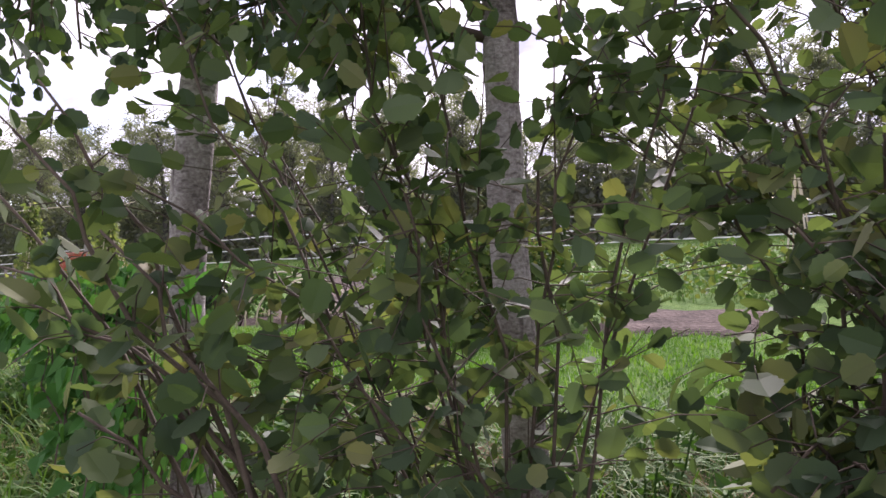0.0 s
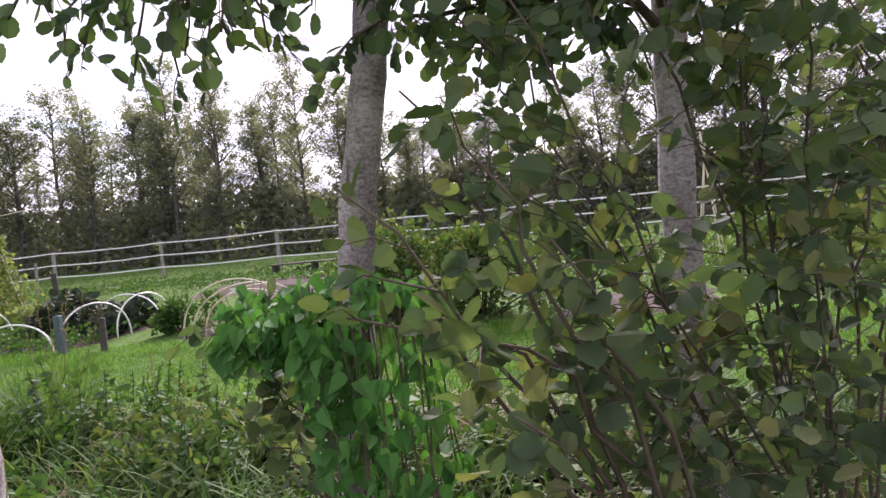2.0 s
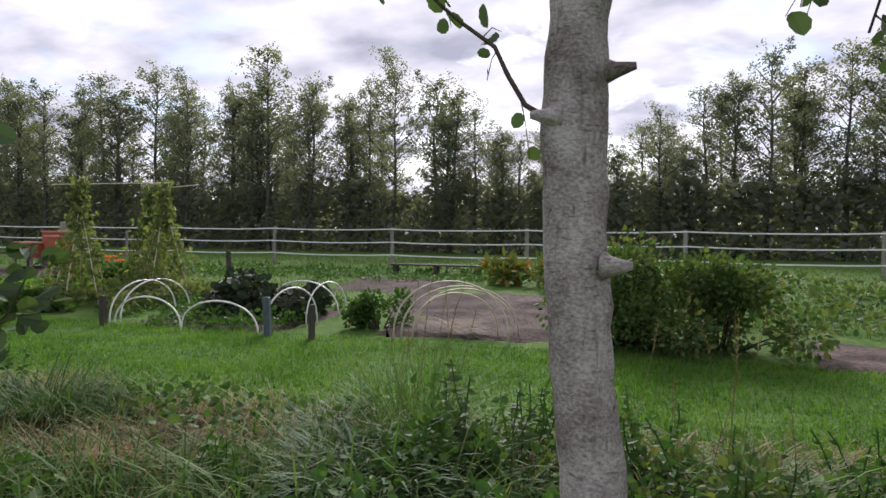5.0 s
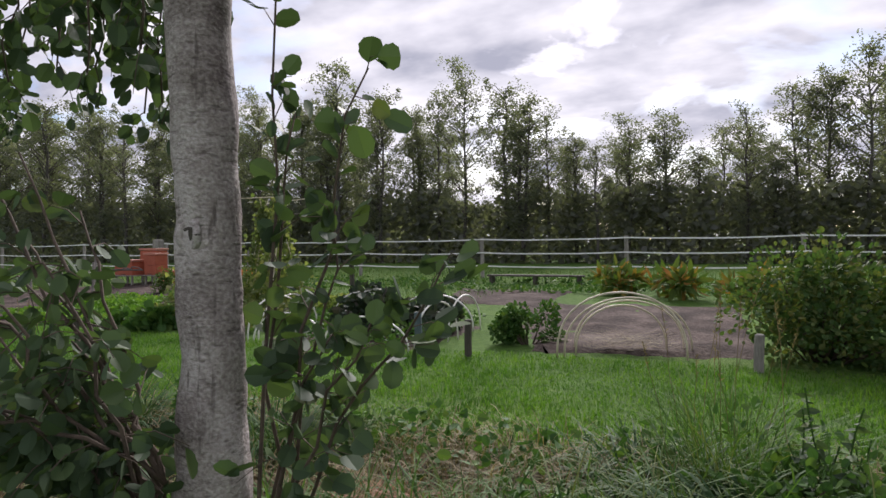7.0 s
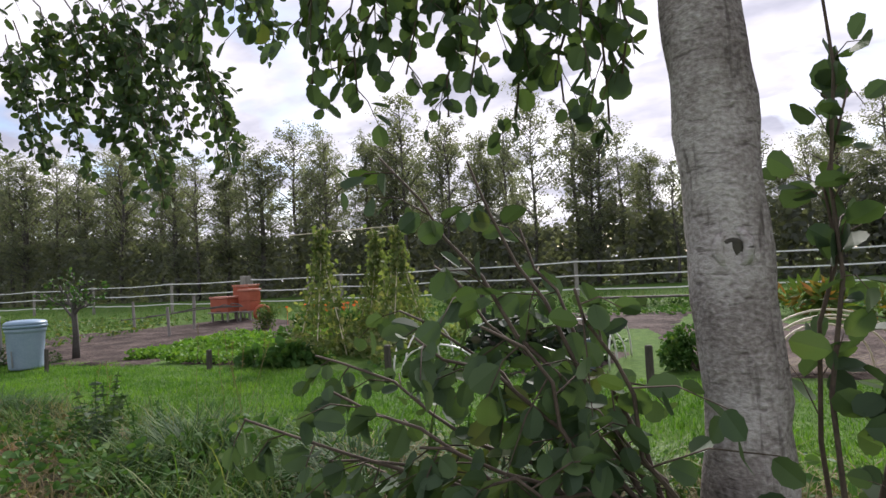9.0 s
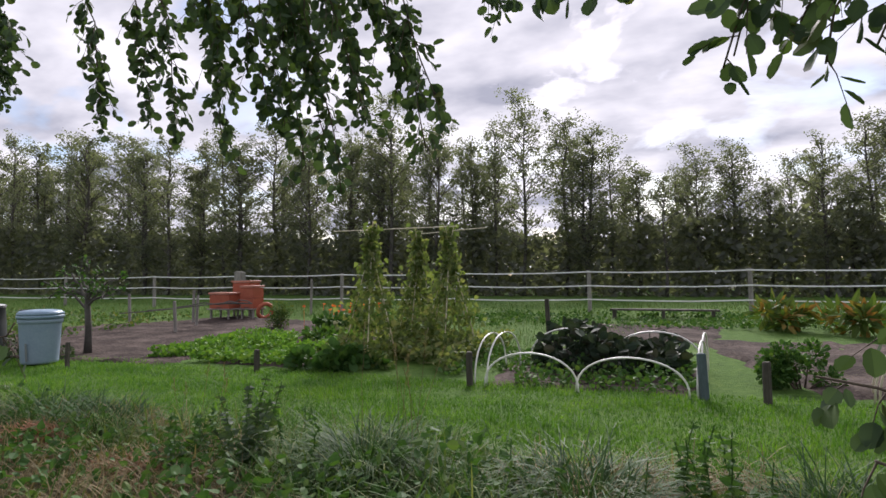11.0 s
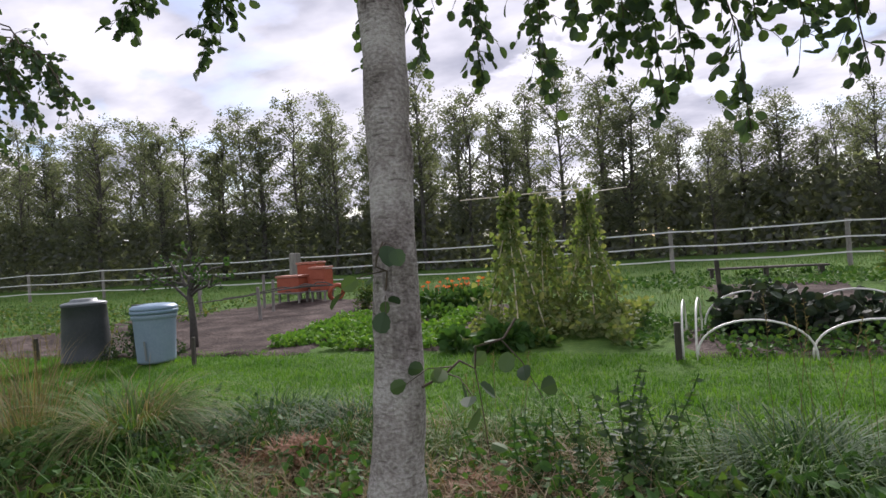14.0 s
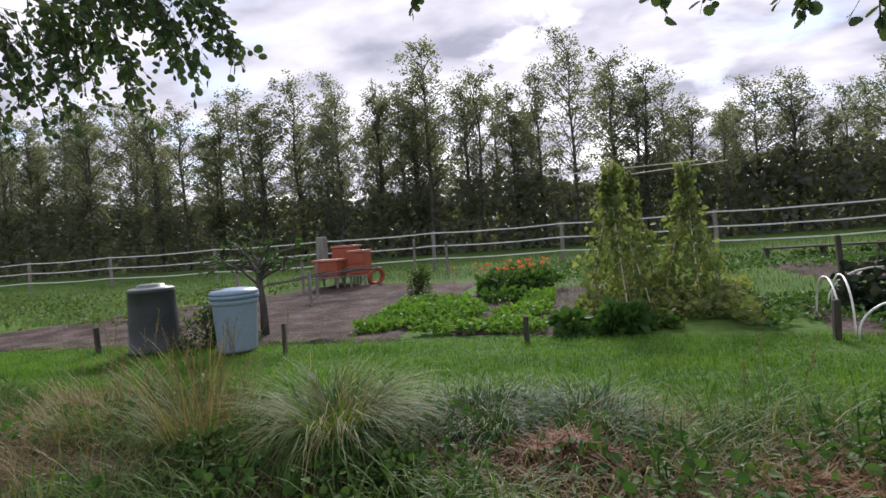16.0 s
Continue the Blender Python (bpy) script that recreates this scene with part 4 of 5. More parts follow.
R.seed(93)
for k in range(260):
    p = (-5.45 + R.gauss(0, 0.28), 7.95 + R.gauss(0, 0.12), 0.03 + 0.16 * R.random())
    g.blade(p, 0.4, 0.008, R.uniform(1.0, 1.6), R.uniform(-0.5, 0.5) + (pi if R.random() < 0.5 else 0), 0.2)
tagged(g.make("straw_heap", M_DRY), "small heap of dry straw under the cane hoops", "straw", kind="stuff")


def bench():
    root = thing("garden_bench", (-8.45, 16.5, gz(-8.45, 16.5)), "long low dark wooden bench by the far beds", "bench")
    for y in (-0.12, 0.03, 0.16):
        g = Geo()
        g.box((-1.35 if y < 0.1 else -0.9, y, 0.22), (1.35 if y < 0.1 else 0.9, y + 0.11, 0.265))
        g.make("plank", M_DARKWOOD, root)
    for x in (-1.25, 0.0, 1.2):
        g = Geo()
        g.box((x - 0.04, -0.1, -0.03), (x + 0.04, 0.24, 0.218))
        g.make("leg", M_DARKWOOD, root)


bench()


# ---- bins ----
def lathe(profile, sides=40):
    bm = bmesh.new()
    rings = [[bm.verts.new((r * cos(2 * pi * k / sides), r * sin(2 * pi * k / sides), z)) for k in range(sides)] for r, z in profile]
    for a, b in zip(rings, rings[1:]):
        for k in range(sides):
            bm.faces.new((a[k], a[(k + 1) % sides], b[(k + 1) % sides], b[k]))
    bm.faces.new(list(reversed(rings[0])))
    bm.faces.new(rings[-1])
    return bm


def blue_bin():
    root = thing("water_butt", (-18.2, 6.72, 0.015), "faded blue plastic water butt with a lid on earth", "barrel")
    part("barrel", lathe([(0.25, 0.0), (0.272, 0.015), (0.278, 0.05), (0.31, 0.66), (0.315, 0.68), (0.33, 0.69), (0.333, 0.74), (0.32, 0.755)]), M_BLUE, root, "faded pale blue barrel", True)
    part("rim", lathe([(0.315, 0.757), (0.347, 0.76), (0.351, 0.80), (0.342, 0.815)]), M_BLUELID, root, "blue rim", True)
    part("lid", lathe([(0.325, 0.817), (0.346, 0.82), (0.343, 0.855), (0.3, 0.888), (0.18, 0.905), (0.02, 0.91)]), M_BLUELID, root, "domed blue lid", True)
    bm = bmesh.new()
    bmesh.ops.create_cube(bm, size=1, matrix=Matrix.Translation((-0.16, -0.14, 0.9)) @ Matrix.Diagonal((0.18, 0.1, 0.02, 1)))
    part("lid_hatch", bm, M_BLACK, root, "dark hatch in the lid")
    g = Geo()
    g.tube([(0.1, -0.288, 0.06), (0.1, -0.297, 0.2), (0.1, -0.31, 0.36)], [0.016, 0.017, 0.014], 8)
    g.make("level_strip", M_GREYLID, root, "grey strip up the side")


def compost_bin():
    root = thing("compost_bin", (-19.72, 6.72, 0.015), "dark green plastic compost bin with a grey lid", "compost bin")
    part("body", lathe([(0.38, 0.0), (0.385, 0.04), (0.37, 0.05), (0.355, 0.35), (0.345, 0.65), (0.325, 0.9), (0.335, 0.91), (0.335, 0.94)]), M_BLACK, root, "", True)
    part("lid", lathe([(0.338, 0.942), (0.343, 0.955), (0.3, 0.975), (0.2, 0.99), (0.195, 1.02), (0.17, 1.03), (0.02, 1.035)]), M_GREYLID, root, "grey lid with a raised hatch", True)


blue_bin()
compost_bin()


# ---- bee hives ----
def bevel_box(w, d, h, z0, bev=0.006):
    bm = bmesh.new()
    bmesh.ops.create_cube(bm, size=1, matrix=Matrix.Translation((0, 0, z0 + h / 2)) @ Matrix.Diagonal((w, d, h, 1)))
    bmesh.ops.bevel(bm, geom=bm.edges[:], offset=bev, segments=1, affect='EDGES')
    return bm


def hive(at, h, w, label, turn):
    z = gz(at[0], at[1])
    root = thing("bee_hive", (at[0], at[1], z), label, "bee hive", "red bee hives", turn=turn)
    for x in (-w * 0.42, w * 0.42):
        for y in (-0.2, 0.2):
            g = Geo()
            g.box((x - 0.025, y - 0.025, -0.04), (x + 0.025, y + 0.025, 0.3))
            g.make("leg", M_POST, root, "grey wooden leg")
    part("floor_board", bevel_box(w * 1.12, 0.6, 0.035, 0.302), M_POST, root, "grey stand board")
    n = max(1, int(h / 0.26))
    for k in range(n):
        part("box", bevel_box(w * 0.94, 0.48, h / n - 0.008, 0.342 + k * h / n), M_HIVE, root, "red-orange painted box")
    part("roof", bevel_box(w * 1.03, 0.53, 0.06, 0.345 + h), M_HIVEROOF, root, "flat pale red roof")
    bm = bevel_box(0.2, 0.012, 0.02, 0.36)
    bmesh.ops.translate(bm, verts=bm.verts, vec=(0, -0.25, 0))
    part("entrance", bm, M_DARKWOOD, root, "dark entrance slot")


hive((-20.95, 14.2), 0.42, 0.78, "low red-orange bee hive on a wooden stand", 0)
hive((-20.85, 15.05), 0.75, 0.72, "taller red-orange bee hive behind the low one", 0)
hive((-20.12, 14.45), 0.62, 0.5, "narrow red-orange bee hive at the row's end", 0)
g = Geo()
ring = [(0.22 * cos(2 * pi * k / 20), 0.0, 0.22 * sin(2 * pi * k / 20) + 0.27) for k in range(21)]
g.tube(ring, 0.06, 10, cap=False)
ob = g.make("orange_tyre", M_HIVE, smooth=True)
ob.matrix_basis = pose(-19.76, 14.55, gz(-19.76, 14.55), 18, 0, 60)
tagged(ob, "orange-red ring leaning at the end of the hives", "ring")


# ---- espalier apple tree ----
def apple_tree():
    R.seed(95)
    at = Vector((-18.6, 7.9, gz(-18.6, 7.9)))
    root = thing("apple_tree", at, "small gnarled apple tree with sparse leaves", "tree")
    tg = Geo()
    tg.tube([(0, 0, -0.03), (0.02, 0, 0.5), (-0.02, 0, 0.95), (0.03, 0, 1.3)], [0.08, 0.06, 0.055, 0.035], 10, 0.15)
    tg.make("trunk", M_FARBARK, root, "grey trunk", True)
    lv = Geo()
    for b in ((-1.15, 0.1, 1.25), (0.95, 0, 1.3), (-0.75, 0.25, 1.5), (0.6, 0.2, 1.5), (-0.1, 0, 1.85), (-1.1, 0, 1.05), (0.8, -0.1, 1.05), (-0.45, -0.2, 1.65), (0.25, 0.1, 1.6), (-0.9, -0.25, 1.4), (0.5, -0.25, 1.2)):
        wood = Geo()
        p = curve_pts((0, 0, 0.8 + 0.3 * R.random()), b, 0.1, 8, 0.07)
        dress(wood, lv, p, 0.03, 0.009, 8, 4, 0.07, 0.24, -0.15)
        wood.make("branch", M_FARBARK, root, "gnarled grey branch", True)
    tagged(lv.make("leaves", M_WEED, root), kind="stuff")


apple_tree()
g = Geo()
for k in range(5):
    g.tube(curve_pts((-21.5 + k * 0.4, 11.0 + 0.5 * k, 0.55 + 0.05 * k), (-18.6, 12.6, 0.75), 0.05, 6, 0.05), 0.016, 5)
tagged(g.make("espalier_rails", M_FARBARK), "low horizontal grey branches trained along stakes", "branches")


# ---- far wood behind the paddock ----
def far_tree_variant(seed, height, spread, dense):
    """Tall slim tree: trunk, limbs and a loose crown of many small leaves."""
    r = random.Random(seed)
    R.seed(seed)
    root = thing("woodland_tree", (0, 0, -300), "tall slim tree at the wood's edge", "tree", "trees of the far wood")
    tg, lv = Geo(), Geo()
    forks = 1 if r.random() < 0.5 else 2
    for q in range(forks):
        bx = r.uniform(-0.9, 0.9)
        top = height * (1 if q == 0 else r.uniform(0.75, 0.95))
        pts = [Vector((bx * t * 0.7 + 0.12 * r.uniform(-1, 1) * (t > 0.1), r.uniform(-0.1, 0.1), top * t)) for t in (0, 0.15, 0.3, 0.5, 0.7, 0.85, 1.0)]
        tg.tube(pts, [0.13, 0.115, 0.10, 0.08, 0.055, 0.035, 0.01], 6)
        limbs_n = int(38 * dense)
        for k in range(limbs_n):
            t = 0.2 + 0.79 * (k + r.random()) / limbs_n
            i = min(5, int(t * 6))
            c = Vector((bx * t * 0.7, 0, top * t))
            a = r.uniform(0, 2 * pi)
            ln = spread * (1.1 - t) ** 0.62 * (0.45 + 0.55 * min(1, (t - 0.2) * 3)) * r.uniform(0.45, 1.2)
            tip = c + Vector((cos(a) * ln, sin(a) * ln, ln * r.uniform(0.35, 1.1)))
            lp = curve_pts(c, tip, 0.1, 4, 0.06)
            tg.tube(lp, [0.035, 0.025, 0.016, 0.006], 4, cap=False)
            clumps = 3 + int(3 * r.random())
            for m in range(clumps):
                u = r.uniform(0.3, 1.05)
                p = c.lerp(tip, u) + Vector((r.gauss(0, 0.22), r.gauss(0, 0.22), r.gauss(0, 0.2)))
                cs = r.uniform(0.14, 0.36)
                for j in range(int(24 * (0.6 + r.random()))):
                    w = Vector((r.gauss(0, 1), r.gauss(0, 1), r.gauss(0, 0.8))).normalized() * (r.random() ** 0.5 * cs * 1.5)
                    lv.quad_leaf(p + w, r.uniform(0.07, 0.15))
    tg.make("trunk", M_FARBARK, root, "thin grey-brown trunk and limbs", True)
    lv.make("crown", M_FARLEAF_HAZE, root, "loose crown with sky gaps, leaf colour greyed for haze")
    return root


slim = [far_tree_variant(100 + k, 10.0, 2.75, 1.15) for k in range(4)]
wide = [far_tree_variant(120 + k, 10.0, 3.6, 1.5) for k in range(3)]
r3 = random.Random(5)
# plan of the wood's edge: x and height of the trees that stand out
edge = [(-88, 16), (-84, 15), (-80.5, 15.5), (-77, 14.5), (-74, 15), (-70.5, 14.2), (-67, 14.6), (-64.5, 13.6), (-61.5, 14), (-58.8, 13), (-56, 13.4), (-53.5, 12.6), (-51.3, 13), (-49, 12), (-47, 12.2), (-44.5, 11.2), (-42, 11.2), (-39.8, 11), (-37.7, 11.8), (-35.8, 10.5), (-34.2, 12.4), (-32, 10.6),
        (-30.2, 10.9), (-28.4, 10.9), (-26.9, 10.5), (-25.4, 10.8), (-24.3, 12.4), (-22.6, 10.4), (-21.3, 10.5), (-19.6, 9.8), (-18, 10.2), (-16.1, 11.2), (-13.9, 10.5), (-12.6, 9.2), (-11.3, 8.2), (-10, 7.3), (-8.6, 6.4),
        (-7.1, 7.6), (-5.2, 7.8), (-3.6, 6.0), (-1.5, 7.3), (-0.2, 6.2), (0.9, 9.1), (2.2, 9.5), (3.6, 10.6), (5.2, 10.2), (7, 10.4), (8.6, 11), (10.8, 10.5), (13, 11), (16, 10.5), (19, 11), (23, 10), (27, 11)]
for k, (x, h) in enumerate(edge):
    src = wide[k % 3] if (h > 7.4 and h < 7.95) or k % 9 == 4 else slim[k % 4]
    y = 33 + r3.uniform(-1.0, 1.6)
    s = h / 10.0 * 0.97
    ws = s * r3.uniform(0.85, 1.15)
    copy_thing(src, pose(x, y, 0.25, 0, 0, r3.uniform(0, 360)) @ Matrix.Diagonal((ws, ws, s, 1)))
for k in range(40):
    x = -90 + 3.1 * k + r3.uniform(-1.5, 1.5)
    h = 6.2 + 1.6 * r3.random() if -14 < x < 1 else 8.5 + 1.6 * r3.random() + max(0, -45 - x) * 0.1
    s = h / 10
    copy_thing(slim[k % 4], pose(x, 37.5 + r3.uniform(-1, 1.5), 0.25, 0, 0, r3.uniform(0, 360)) @ Matrix.Diagonal((s, s, s, 1)))
for ob in slim + wide:
    for o in (*ob.children_recursive, ob):
        bpy.data.objects.remove(o)


def thicket():
    """The undergrowth that closes the foot of the wood, its colour paled for haze."""
    R.seed(140)
    g = Geo()
    for k in range(62000):
        x = R.uniform(-95, 32)
        top = 4.1 + max(0, -36 - x) * 0.07 + 1.1 * noise.noise((x * 0.22, 0, 2)) + 0.6 * noise.noise((x * 0.9, 0, 5))
        z = 0.2 + R.random() ** 0.9 * top
        back = 0.9 * noise.noise((x * 0.3, 8, 1))
        y = 31.6 + back + 0.35 * z * R.random() + R.random() ** 1.5 * 5.0
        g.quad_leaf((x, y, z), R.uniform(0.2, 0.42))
    tagged(g.make("thicket", M_HEDGE_HAZE), "dense undergrowth at the foot of the wood, paled for haze", "undergrowth", kind="stuff")


thicket()
# woodland floor and depth behind the edge, in the same haze-paled colour
for k in range(3):
    R.seed(150 + k)
    g = Geo()
    for j in range(9000):
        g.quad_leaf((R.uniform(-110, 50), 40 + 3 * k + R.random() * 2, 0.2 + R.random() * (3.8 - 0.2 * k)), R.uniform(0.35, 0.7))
    tagged(g.make("wood_depth", M_HEDGE_HAZE), "shrub layer deeper in the wood, paled for haze", "undergrowth", kind="stuff")


# ---- verge plants ----
def tussock(at, count, h, spread, mat, label, seed, w=0.009, lean=0.4, droop=1.25, z0=0.0, name="grass_tussock"):
    R.seed(seed)
    g = Geo()
    for k in range(int(count * 1.1)):
        a = R.uniform(0, 2 * pi)
        rr = spread * sqrt(R.random())
        g.blade((cos(a) * rr, sin(a) * rr, -0.02), h * R.uniform(0.45, 1.2), w * R.uniform(0.7, 1.6), lean * R.random() * (0.3 + rr / max(0.01, spread)), a + R.gauss(0, 0.6), droop * R.uniform(0.5, 1.3), 5)
    ob = g.make(name, mat)
    ob.matrix_basis = pose(at[0], at[1], gz(*at) + z0)
    return tagged(ob, label, "grass", "verge tussocks", "stuff")


tussock((-10.05, 3.35), 900, 0.62, 0.22, M_TUSSOCK, "dense dark green arching grass tussock", 201)
tussock((-13.7, 3.75), 900, 0.5, 0.4, M_TUSSOCK, "blue-green arching grass tussock", 202)
tussock((-13.0, 3.75), 700, 0.5, 0.35, M_TUSSOCK, "low blue-green grass tussock", 203)
tussock((-14.55, 3.1), 1500, 0.95, 0.22, M_ROUGH, "drooping mound of half-dry grass", 204, w=0.007, droop=1.6)
tussock((-14.55, 3.1), 380, 1.0, 0.2, M_DRY, "bleached blades over the green mound", 205, w=0.006, droop=1.5)
tussock((-15.55, 3.0), 210, 1.0, 0.28, M_DRY, "tall bleached grass tuft", 206, w=0.006, lean=0.3, droop=0.5)
tussock((-15.6, 3.1), 420, 0.6, 0.34, M_ROUGH, "green and straw blades at the foot of the tuft", 219, w=0.007, lean=0.4, droop=0.9)
tussock((-16.7, 3.2), 150, 0.75, 0.4, M_DRY, "thin bleached grass tuft", 207, w=0.006, lean=0.35, droop=0.6)
tussock((-16.8, 3.3), 420, 0.5, 0.4, M_ROUGH, "rough green grass among bleached stalks", 218, w=0.007, droop=1.0)
tussock((-16.2, 3.4), 500, 0.6, 0.5, M_ROUGH, "mixed green and straw grass", 208)
tussock((-4.6, 3.8), 380, 0.68, 0.26, M_ROUGH, "upright half-dry grass tuft", 209, w=0.006, lean=0.35, droop=0.7)
tussock((-4.95, 3.7), 450, 0.48, 0.35, M_TUSSOCK, "arching green grass tussock", 210)
tussock((-2.75, 3.6), 400, 0.42, 0.3, M_ROUGH, "rough grass tussock by the bent alder", 211)
tussock((-4.6, 3.0), 500, 0.5, 0.3, M_TUSSOCK, "broad-bladed green tussock", 212, w=0.02)
tussock((-7.3, 3.5), 500, 0.55, 0.3, M_TUSSOCK, "small dark green grass tussock", 213)
tussock((-8.6, 3.4), 600, 0.6, 0.35, M_TUSSOCK, "dark green grass tussock at the lawn edge", 214)
tussock((-0.6, 3.4), 500, 0.5, 0.4, M_ROUGH, "rough grass tuft under the hazel", 215)
tussock((-2.7, 3.2), 350, 0.5, 0.25, M_ROUGH, "tall rough grass by the bent alder", 216)


def seed_heads():
    R.seed(220)
    for cx, cy, n, h in ((-15.5, 3.0, 26, 1.0), (-16.5, 3.2, 14, 0.9), (-4.6, 3.9, 12, 1.0), (-9.9, 3.6, 8, 1.05), (-3.0, 3.4, 9, 1.0), (-12.0, 3.8, 5, 0.7)):
        g = Geo()
        for k in range(n):
            p = Vector((R.gauss(0, 0.22), R.gauss(0, 0.15), 0))
            t = p + Vector((R.gauss(0, 0.16), R.gauss(0, 0.12), h * R.uniform(0.7, 1.1)))
            c = curve_pts(p, t, 0.0, 6, 0.01)
            g.tube(c, 0.0018, 3)
            for j in range(16):
                q = c[4].lerp(c[5], j / 16)
                g.leaf(q, (R.gauss(0, 0.5), R.gauss(0, 0.5), 0.6), 0.03, 0.35, 0.05, LANCE)
        ob = g.make("seed_grass", M_DRY)
        ob.matrix_basis = pose(cx, cy, gz(cx, cy))
        tagged(ob, "pale dry grass stalks with feathery seed heads", "grass", "seed grass")


seed_heads()


def nettle(at, n, h, mat, label, seed, leaf=0.07, name="nettle_clump"):
    R.seed(seed)
    root = thing(name, (at[0], at[1], gz(*at)), label, "weed", "verge weeds")
    lv = Geo()
    for k in range(n):
        wood = Geo()
        a = Vector((R.gauss(0, 0.13), R.gauss(0, 0.11), -0.02))
        hh = h * R.uniform(0.55, 1.15)
        b = a + Vector((R.gauss(0, 0.14), R.gauss(0, 0.1), hh))
        c = curve_pts(a, b, 0.0, 7, 0.012)
        wood.tube(c, 0.004, 4)
        wood.make("stem", M_WEED, root)
        steps = int(hh / 0.035)
        for j in range(steps):
            t = j / steps
            i = min(5, int(t * 6))
            p = c[i].lerp(c[i + 1], t * 6 - i)
            az = (j % 2) * pi / 2 + R.uniform(-0.4, 0.4)
            for s in (0, pi):
                lv.leaf(p, (cos(az + s), sin(az + s), R.uniform(-0.35, 0.3)), leaf * (1.15 - 0.6 * t) * R.uniform(0.7, 1.2), 0.75, 0.1, HEART)
    tagged(lv.make("leaves", mat, root), kind="stuff")


for k, (x, y, n, h) in enumerate(((-10.9, 3.3, 12, 0.65), (-10.65, 3.45, 9, 0.5), (-11.45, 3.3, 10, 0.45), (-11.2, 3.1, 8, 0.4), (-7.9, 3.6, 10, 0.5), (-9.0, 3.2, 9, 0.42), (-14.0, 2.9, 9, 0.4), (-15.0, 2.7, 9, 0.42),
                                    (-3.0, 3.0, 12, 0.5), (-2.5, 3.15, 11, 0.45), (-3.3, 3.7, 9, 0.5), (-2.2, 3.7, 9, 0.4), (-4.1, 3.5, 11, 0.62), (-3.85, 3.8, 10, 0.55), (-5.3, 2.9, 8, 0.35), (-8.4, 3.0, 9, 0.4),
                                    (-1.7, 3.3, 9, 0.4), (-0.2, 3.1, 9, 0.4), (-1.1, 3.0, 8, 0.35), (-12.4, 2.9, 8, 0.35), (-13.4, 2.8, 8, 0.33))):
    nettle((x, y), n, h, M_WEED if k % 3 else M_LEAF, "leafy green weed clump on the verge", 230 + k, 0.06 if k % 2 else 0.08)


def verge_growth():
    """Mixed low growth along the verge: grass, dry blades, small leaves."""
    R.seed(260)
    green, dry, broad = Geo(), Geo(), Geo()
    for k in range(52000):
        x, y = R.uniform(-21, 4), R.uniform(2.2, 4.4) + 0.25 * R.gauss(0, 1)
        m = noise.noise((x * 0.55, y * 0.9, 7))
        edge = 4.25 + 0.4 * noise.noise((x * 0.7, 2, 9))
        if y > edge or y < 2:
            continue
        z = gz(x, y)
        if m > 0.0:
            green.blade((x, y, z), R.uniform(0.14, 0.5) * (1 + 0.8 * m), R.uniform(0.006, 0.014), R.uniform(0.1, 0.8), R.uniform(0, 2 * pi), R.uniform(0.3, 1.4), 4)
        else:
            dry.blade((x, y, z + 0.03 * R.random()), R.uniform(0.14, 0.42), R.uniform(0.004, 0.01), R.uniform(0.3, 1.2), R.uniform(0, 2 * pi), R.uniform(0.3, 1.0), 4)
    for k in range(17000):
        x, y = R.uniform(-21, 4), R.uniform(2.2, 4.1)
        m = noise.noise((x * 0.8 + 9, y * 0.9, 3))
        if m < -0.05:
            continue
        broad.leaf((x, y, gz(x, y) + 0.02 + R.random() * 0.42 * (0.4 + m)), (R.gauss(0, 1), R.gauss(0, 1), R.uniform(-0.2, 0.8)), R.uniform(0.03, 0.085), 0.85, 0.1, HEART if R.random() < 0.5 else FEW)
    tagged(green.make("verge_grass", M_ROUGH), "rough mixed grass of the verge", "grass", kind="stuff")
    tagged(dry.make("dry_verge_grass", M_DRY), "dry straw-coloured grass lying on the verge", "grass", kind="stuff")
    tagged(broad.make("verge_leaves", M_WEED), "low broad-leaved weeds of the verge", "weeds", kind="stuff")


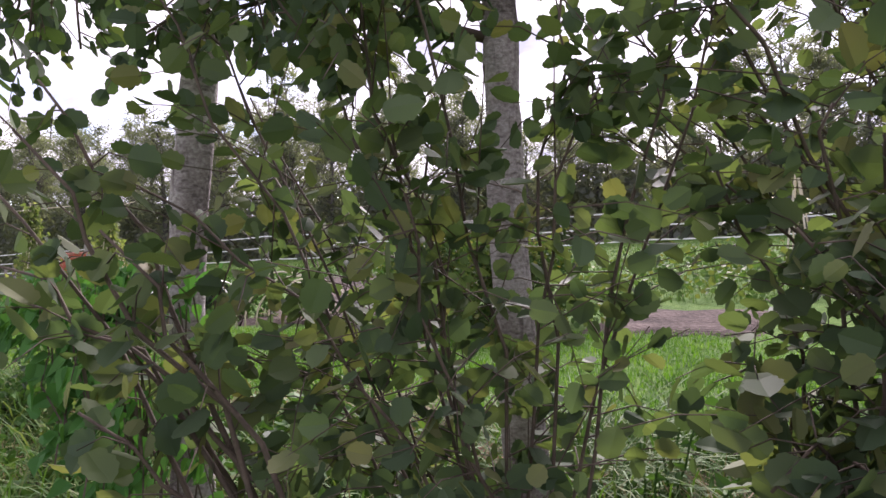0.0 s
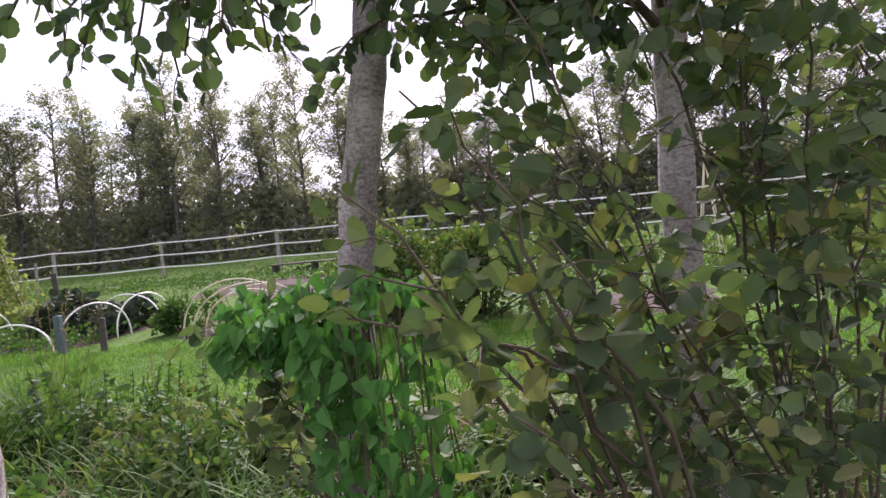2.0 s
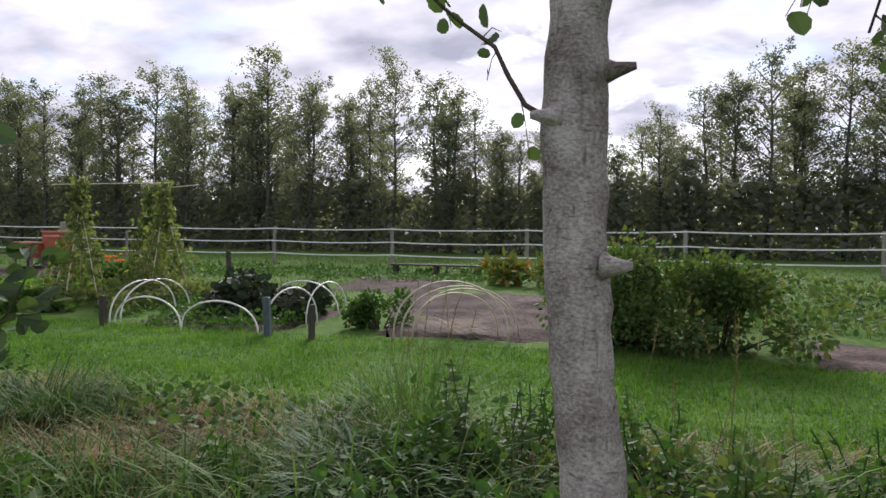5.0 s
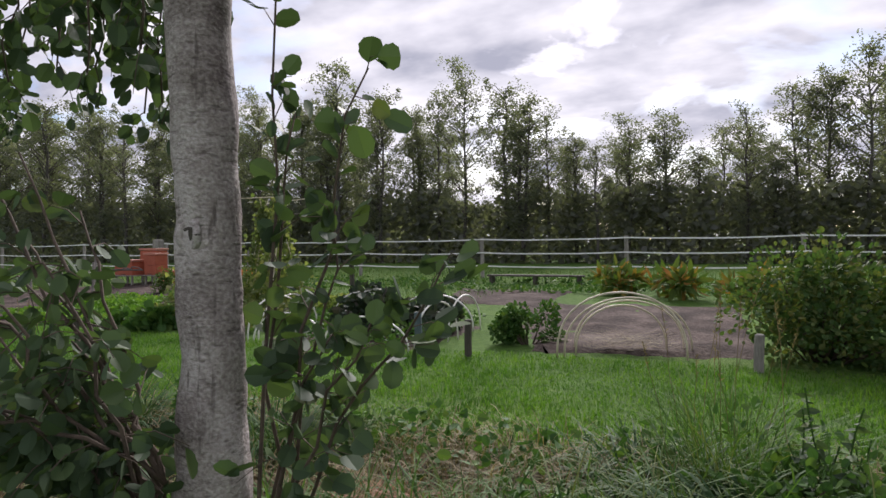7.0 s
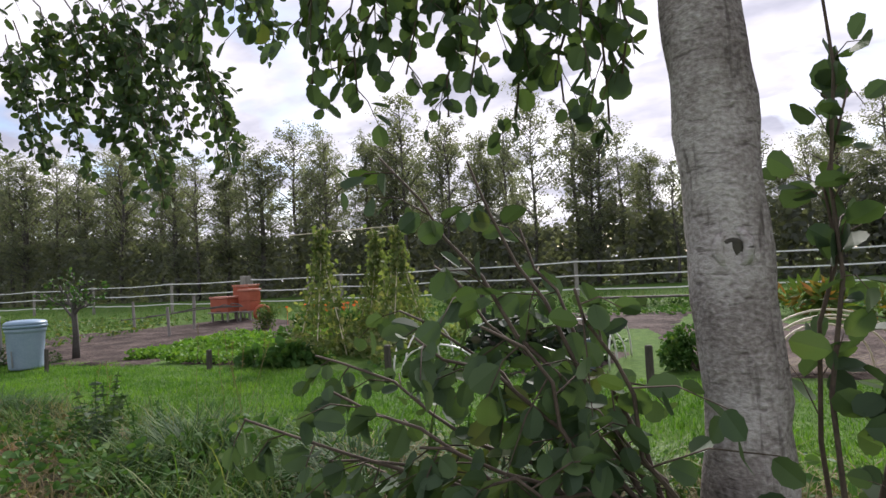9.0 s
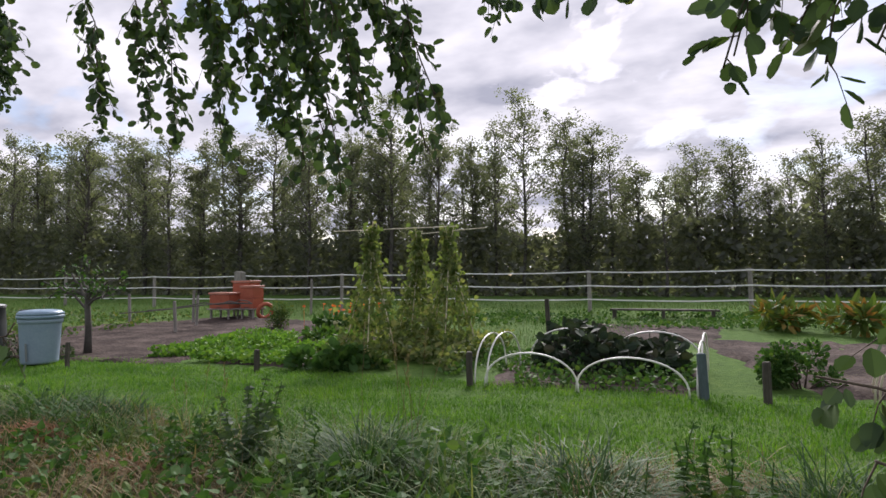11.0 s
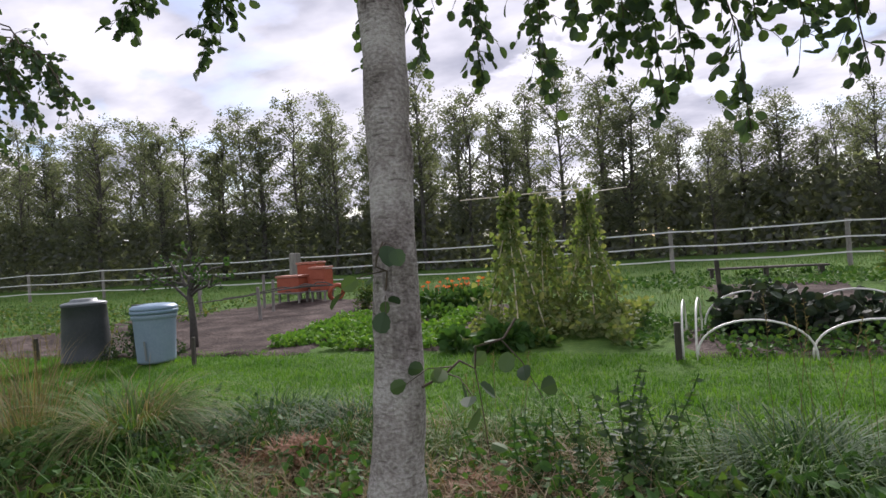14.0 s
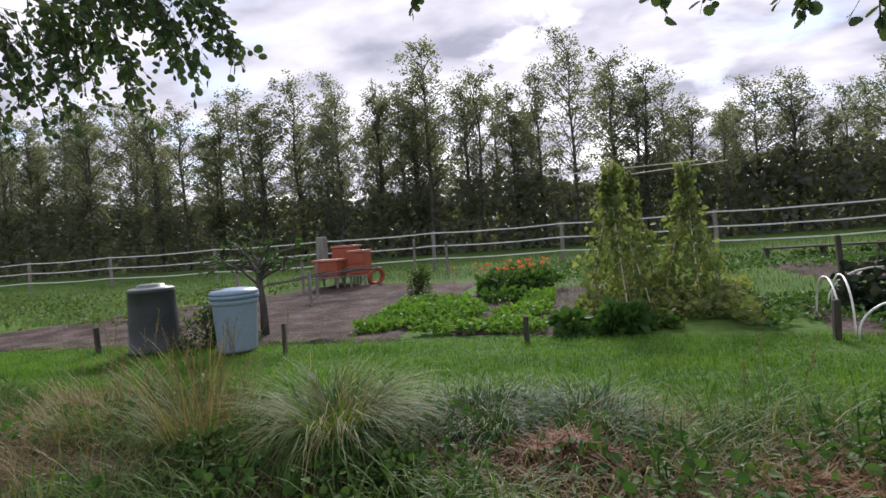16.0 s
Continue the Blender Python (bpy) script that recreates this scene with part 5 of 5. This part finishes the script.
verge_growth()
for k, (x, y, rx, h, n) in enumerate(((-2.95, 3.1, 0.45, 0.46, 1300), (-2.2, 3.2, 0.5, 0.3, 900), (-3.4, 3.5, 0.3, 0.42, 700), (-4.35, 3.4, 0.3, 0.48, 800), (-15.3, 2.75, 0.7, 0.36, 1700), (-14.2, 2.7, 0.5, 0.3, 1100), (-1.3, 3.1, 0.5, 0.3, 800))):
    bush("bramble_patch", "tangled low bramble on the verge", (x, y), rx, 0.3, h, n, 0.05, M_WEED if k % 2 else M_BUSH, "bramble", 300 + k, lumps=16)
R.seed(270)
for cx, cy, rx, ry, hh, n in ((-13.05, 3.2, 0.5, 0.25, 0.17, 1500), (-0.9, 3.4, 0.7, 0.25, 0.1, 900), (-11.75, 3.0, 0.4, 0.25, 0.08, 500), (-6.1, 2.9, 0.5, 0.3, 0.1, 600), (-2.1, 3.1, 0.6, 0.25, 0.1, 600)):
    g = Geo()
    for k in range(n):
        x, y = max(-1, min(1, R.gauss(0, 0.45))) * rx, R.gauss(0, ry * 0.5)
        z = hh * exp(-(x / rx) ** 2 * 2 - (y / ry) ** 2 * 2) * R.uniform(0.5, 1.1)
        g.blade((x, y, z), R.uniform(0.06, 0.22), R.uniform(0.004, 0.009), R.uniform(1.0, 1.7), R.uniform(0, 2 * pi), R.uniform(-0.3, 0.4), 3)
    ob = tagged(g.make("cuttings_heap", M_RUST), kind="stuff")
    ob.matrix_basis = pose(cx, cy, gz(cx, cy) + 0.04)
    tagged(ob, "rust-brown heap of old cuttings on the verge", "cuttings", "cuttings heaps")


# ---- lawn ----
def lawn():
    R.seed(280)
    g = Geo()
    for k in range(150000):
        x = R.uniform(-23, 3)
        y = 3.7 + 3.75 * R.random() ** 1.15
        if y < 4.0 + 0.4 * noise.noise((x * 0.7, 2, 9)):
            continue
        m = noise.noise((x * 0.8, y * 1.6, 5))
        g.blade((x, y, gz(x, y) - 0.005), R.uniform(0.035, 0.095) * (1 + 0.9 * m), R.uniform(0.006, 0.012), R.uniform(0.1, 0.8), R.uniform(0, 2 * pi), R.uniform(0.2, 0.8), 2)
    tagged(g.make("lawn_grass", M_GRASS), "short bright green lawn grass", "grass", kind="stuff")
    h = Geo()
    for k in range(60000):
        x, y = R.uniform(-45, 16), 9.5 + 16 * R.random() ** 1.3
        if -24 < x < -15.5 and y < 15:
            continue
        if -8.8 < x < -3.4 and y < 14.6:
            continue
        h.blade((x, y, gz(x, y)), R.uniform(0.06, 0.2), R.uniform(0.008, 0.018), R.uniform(0.1, 0.7), R.uniform(0, 2 * pi), 0.6, 2)
    tagged(h.make("meadow_grass", M_ROUGH), "uneven meadow grass between the beds and paddock", "grass", kind="stuff")


lawn()
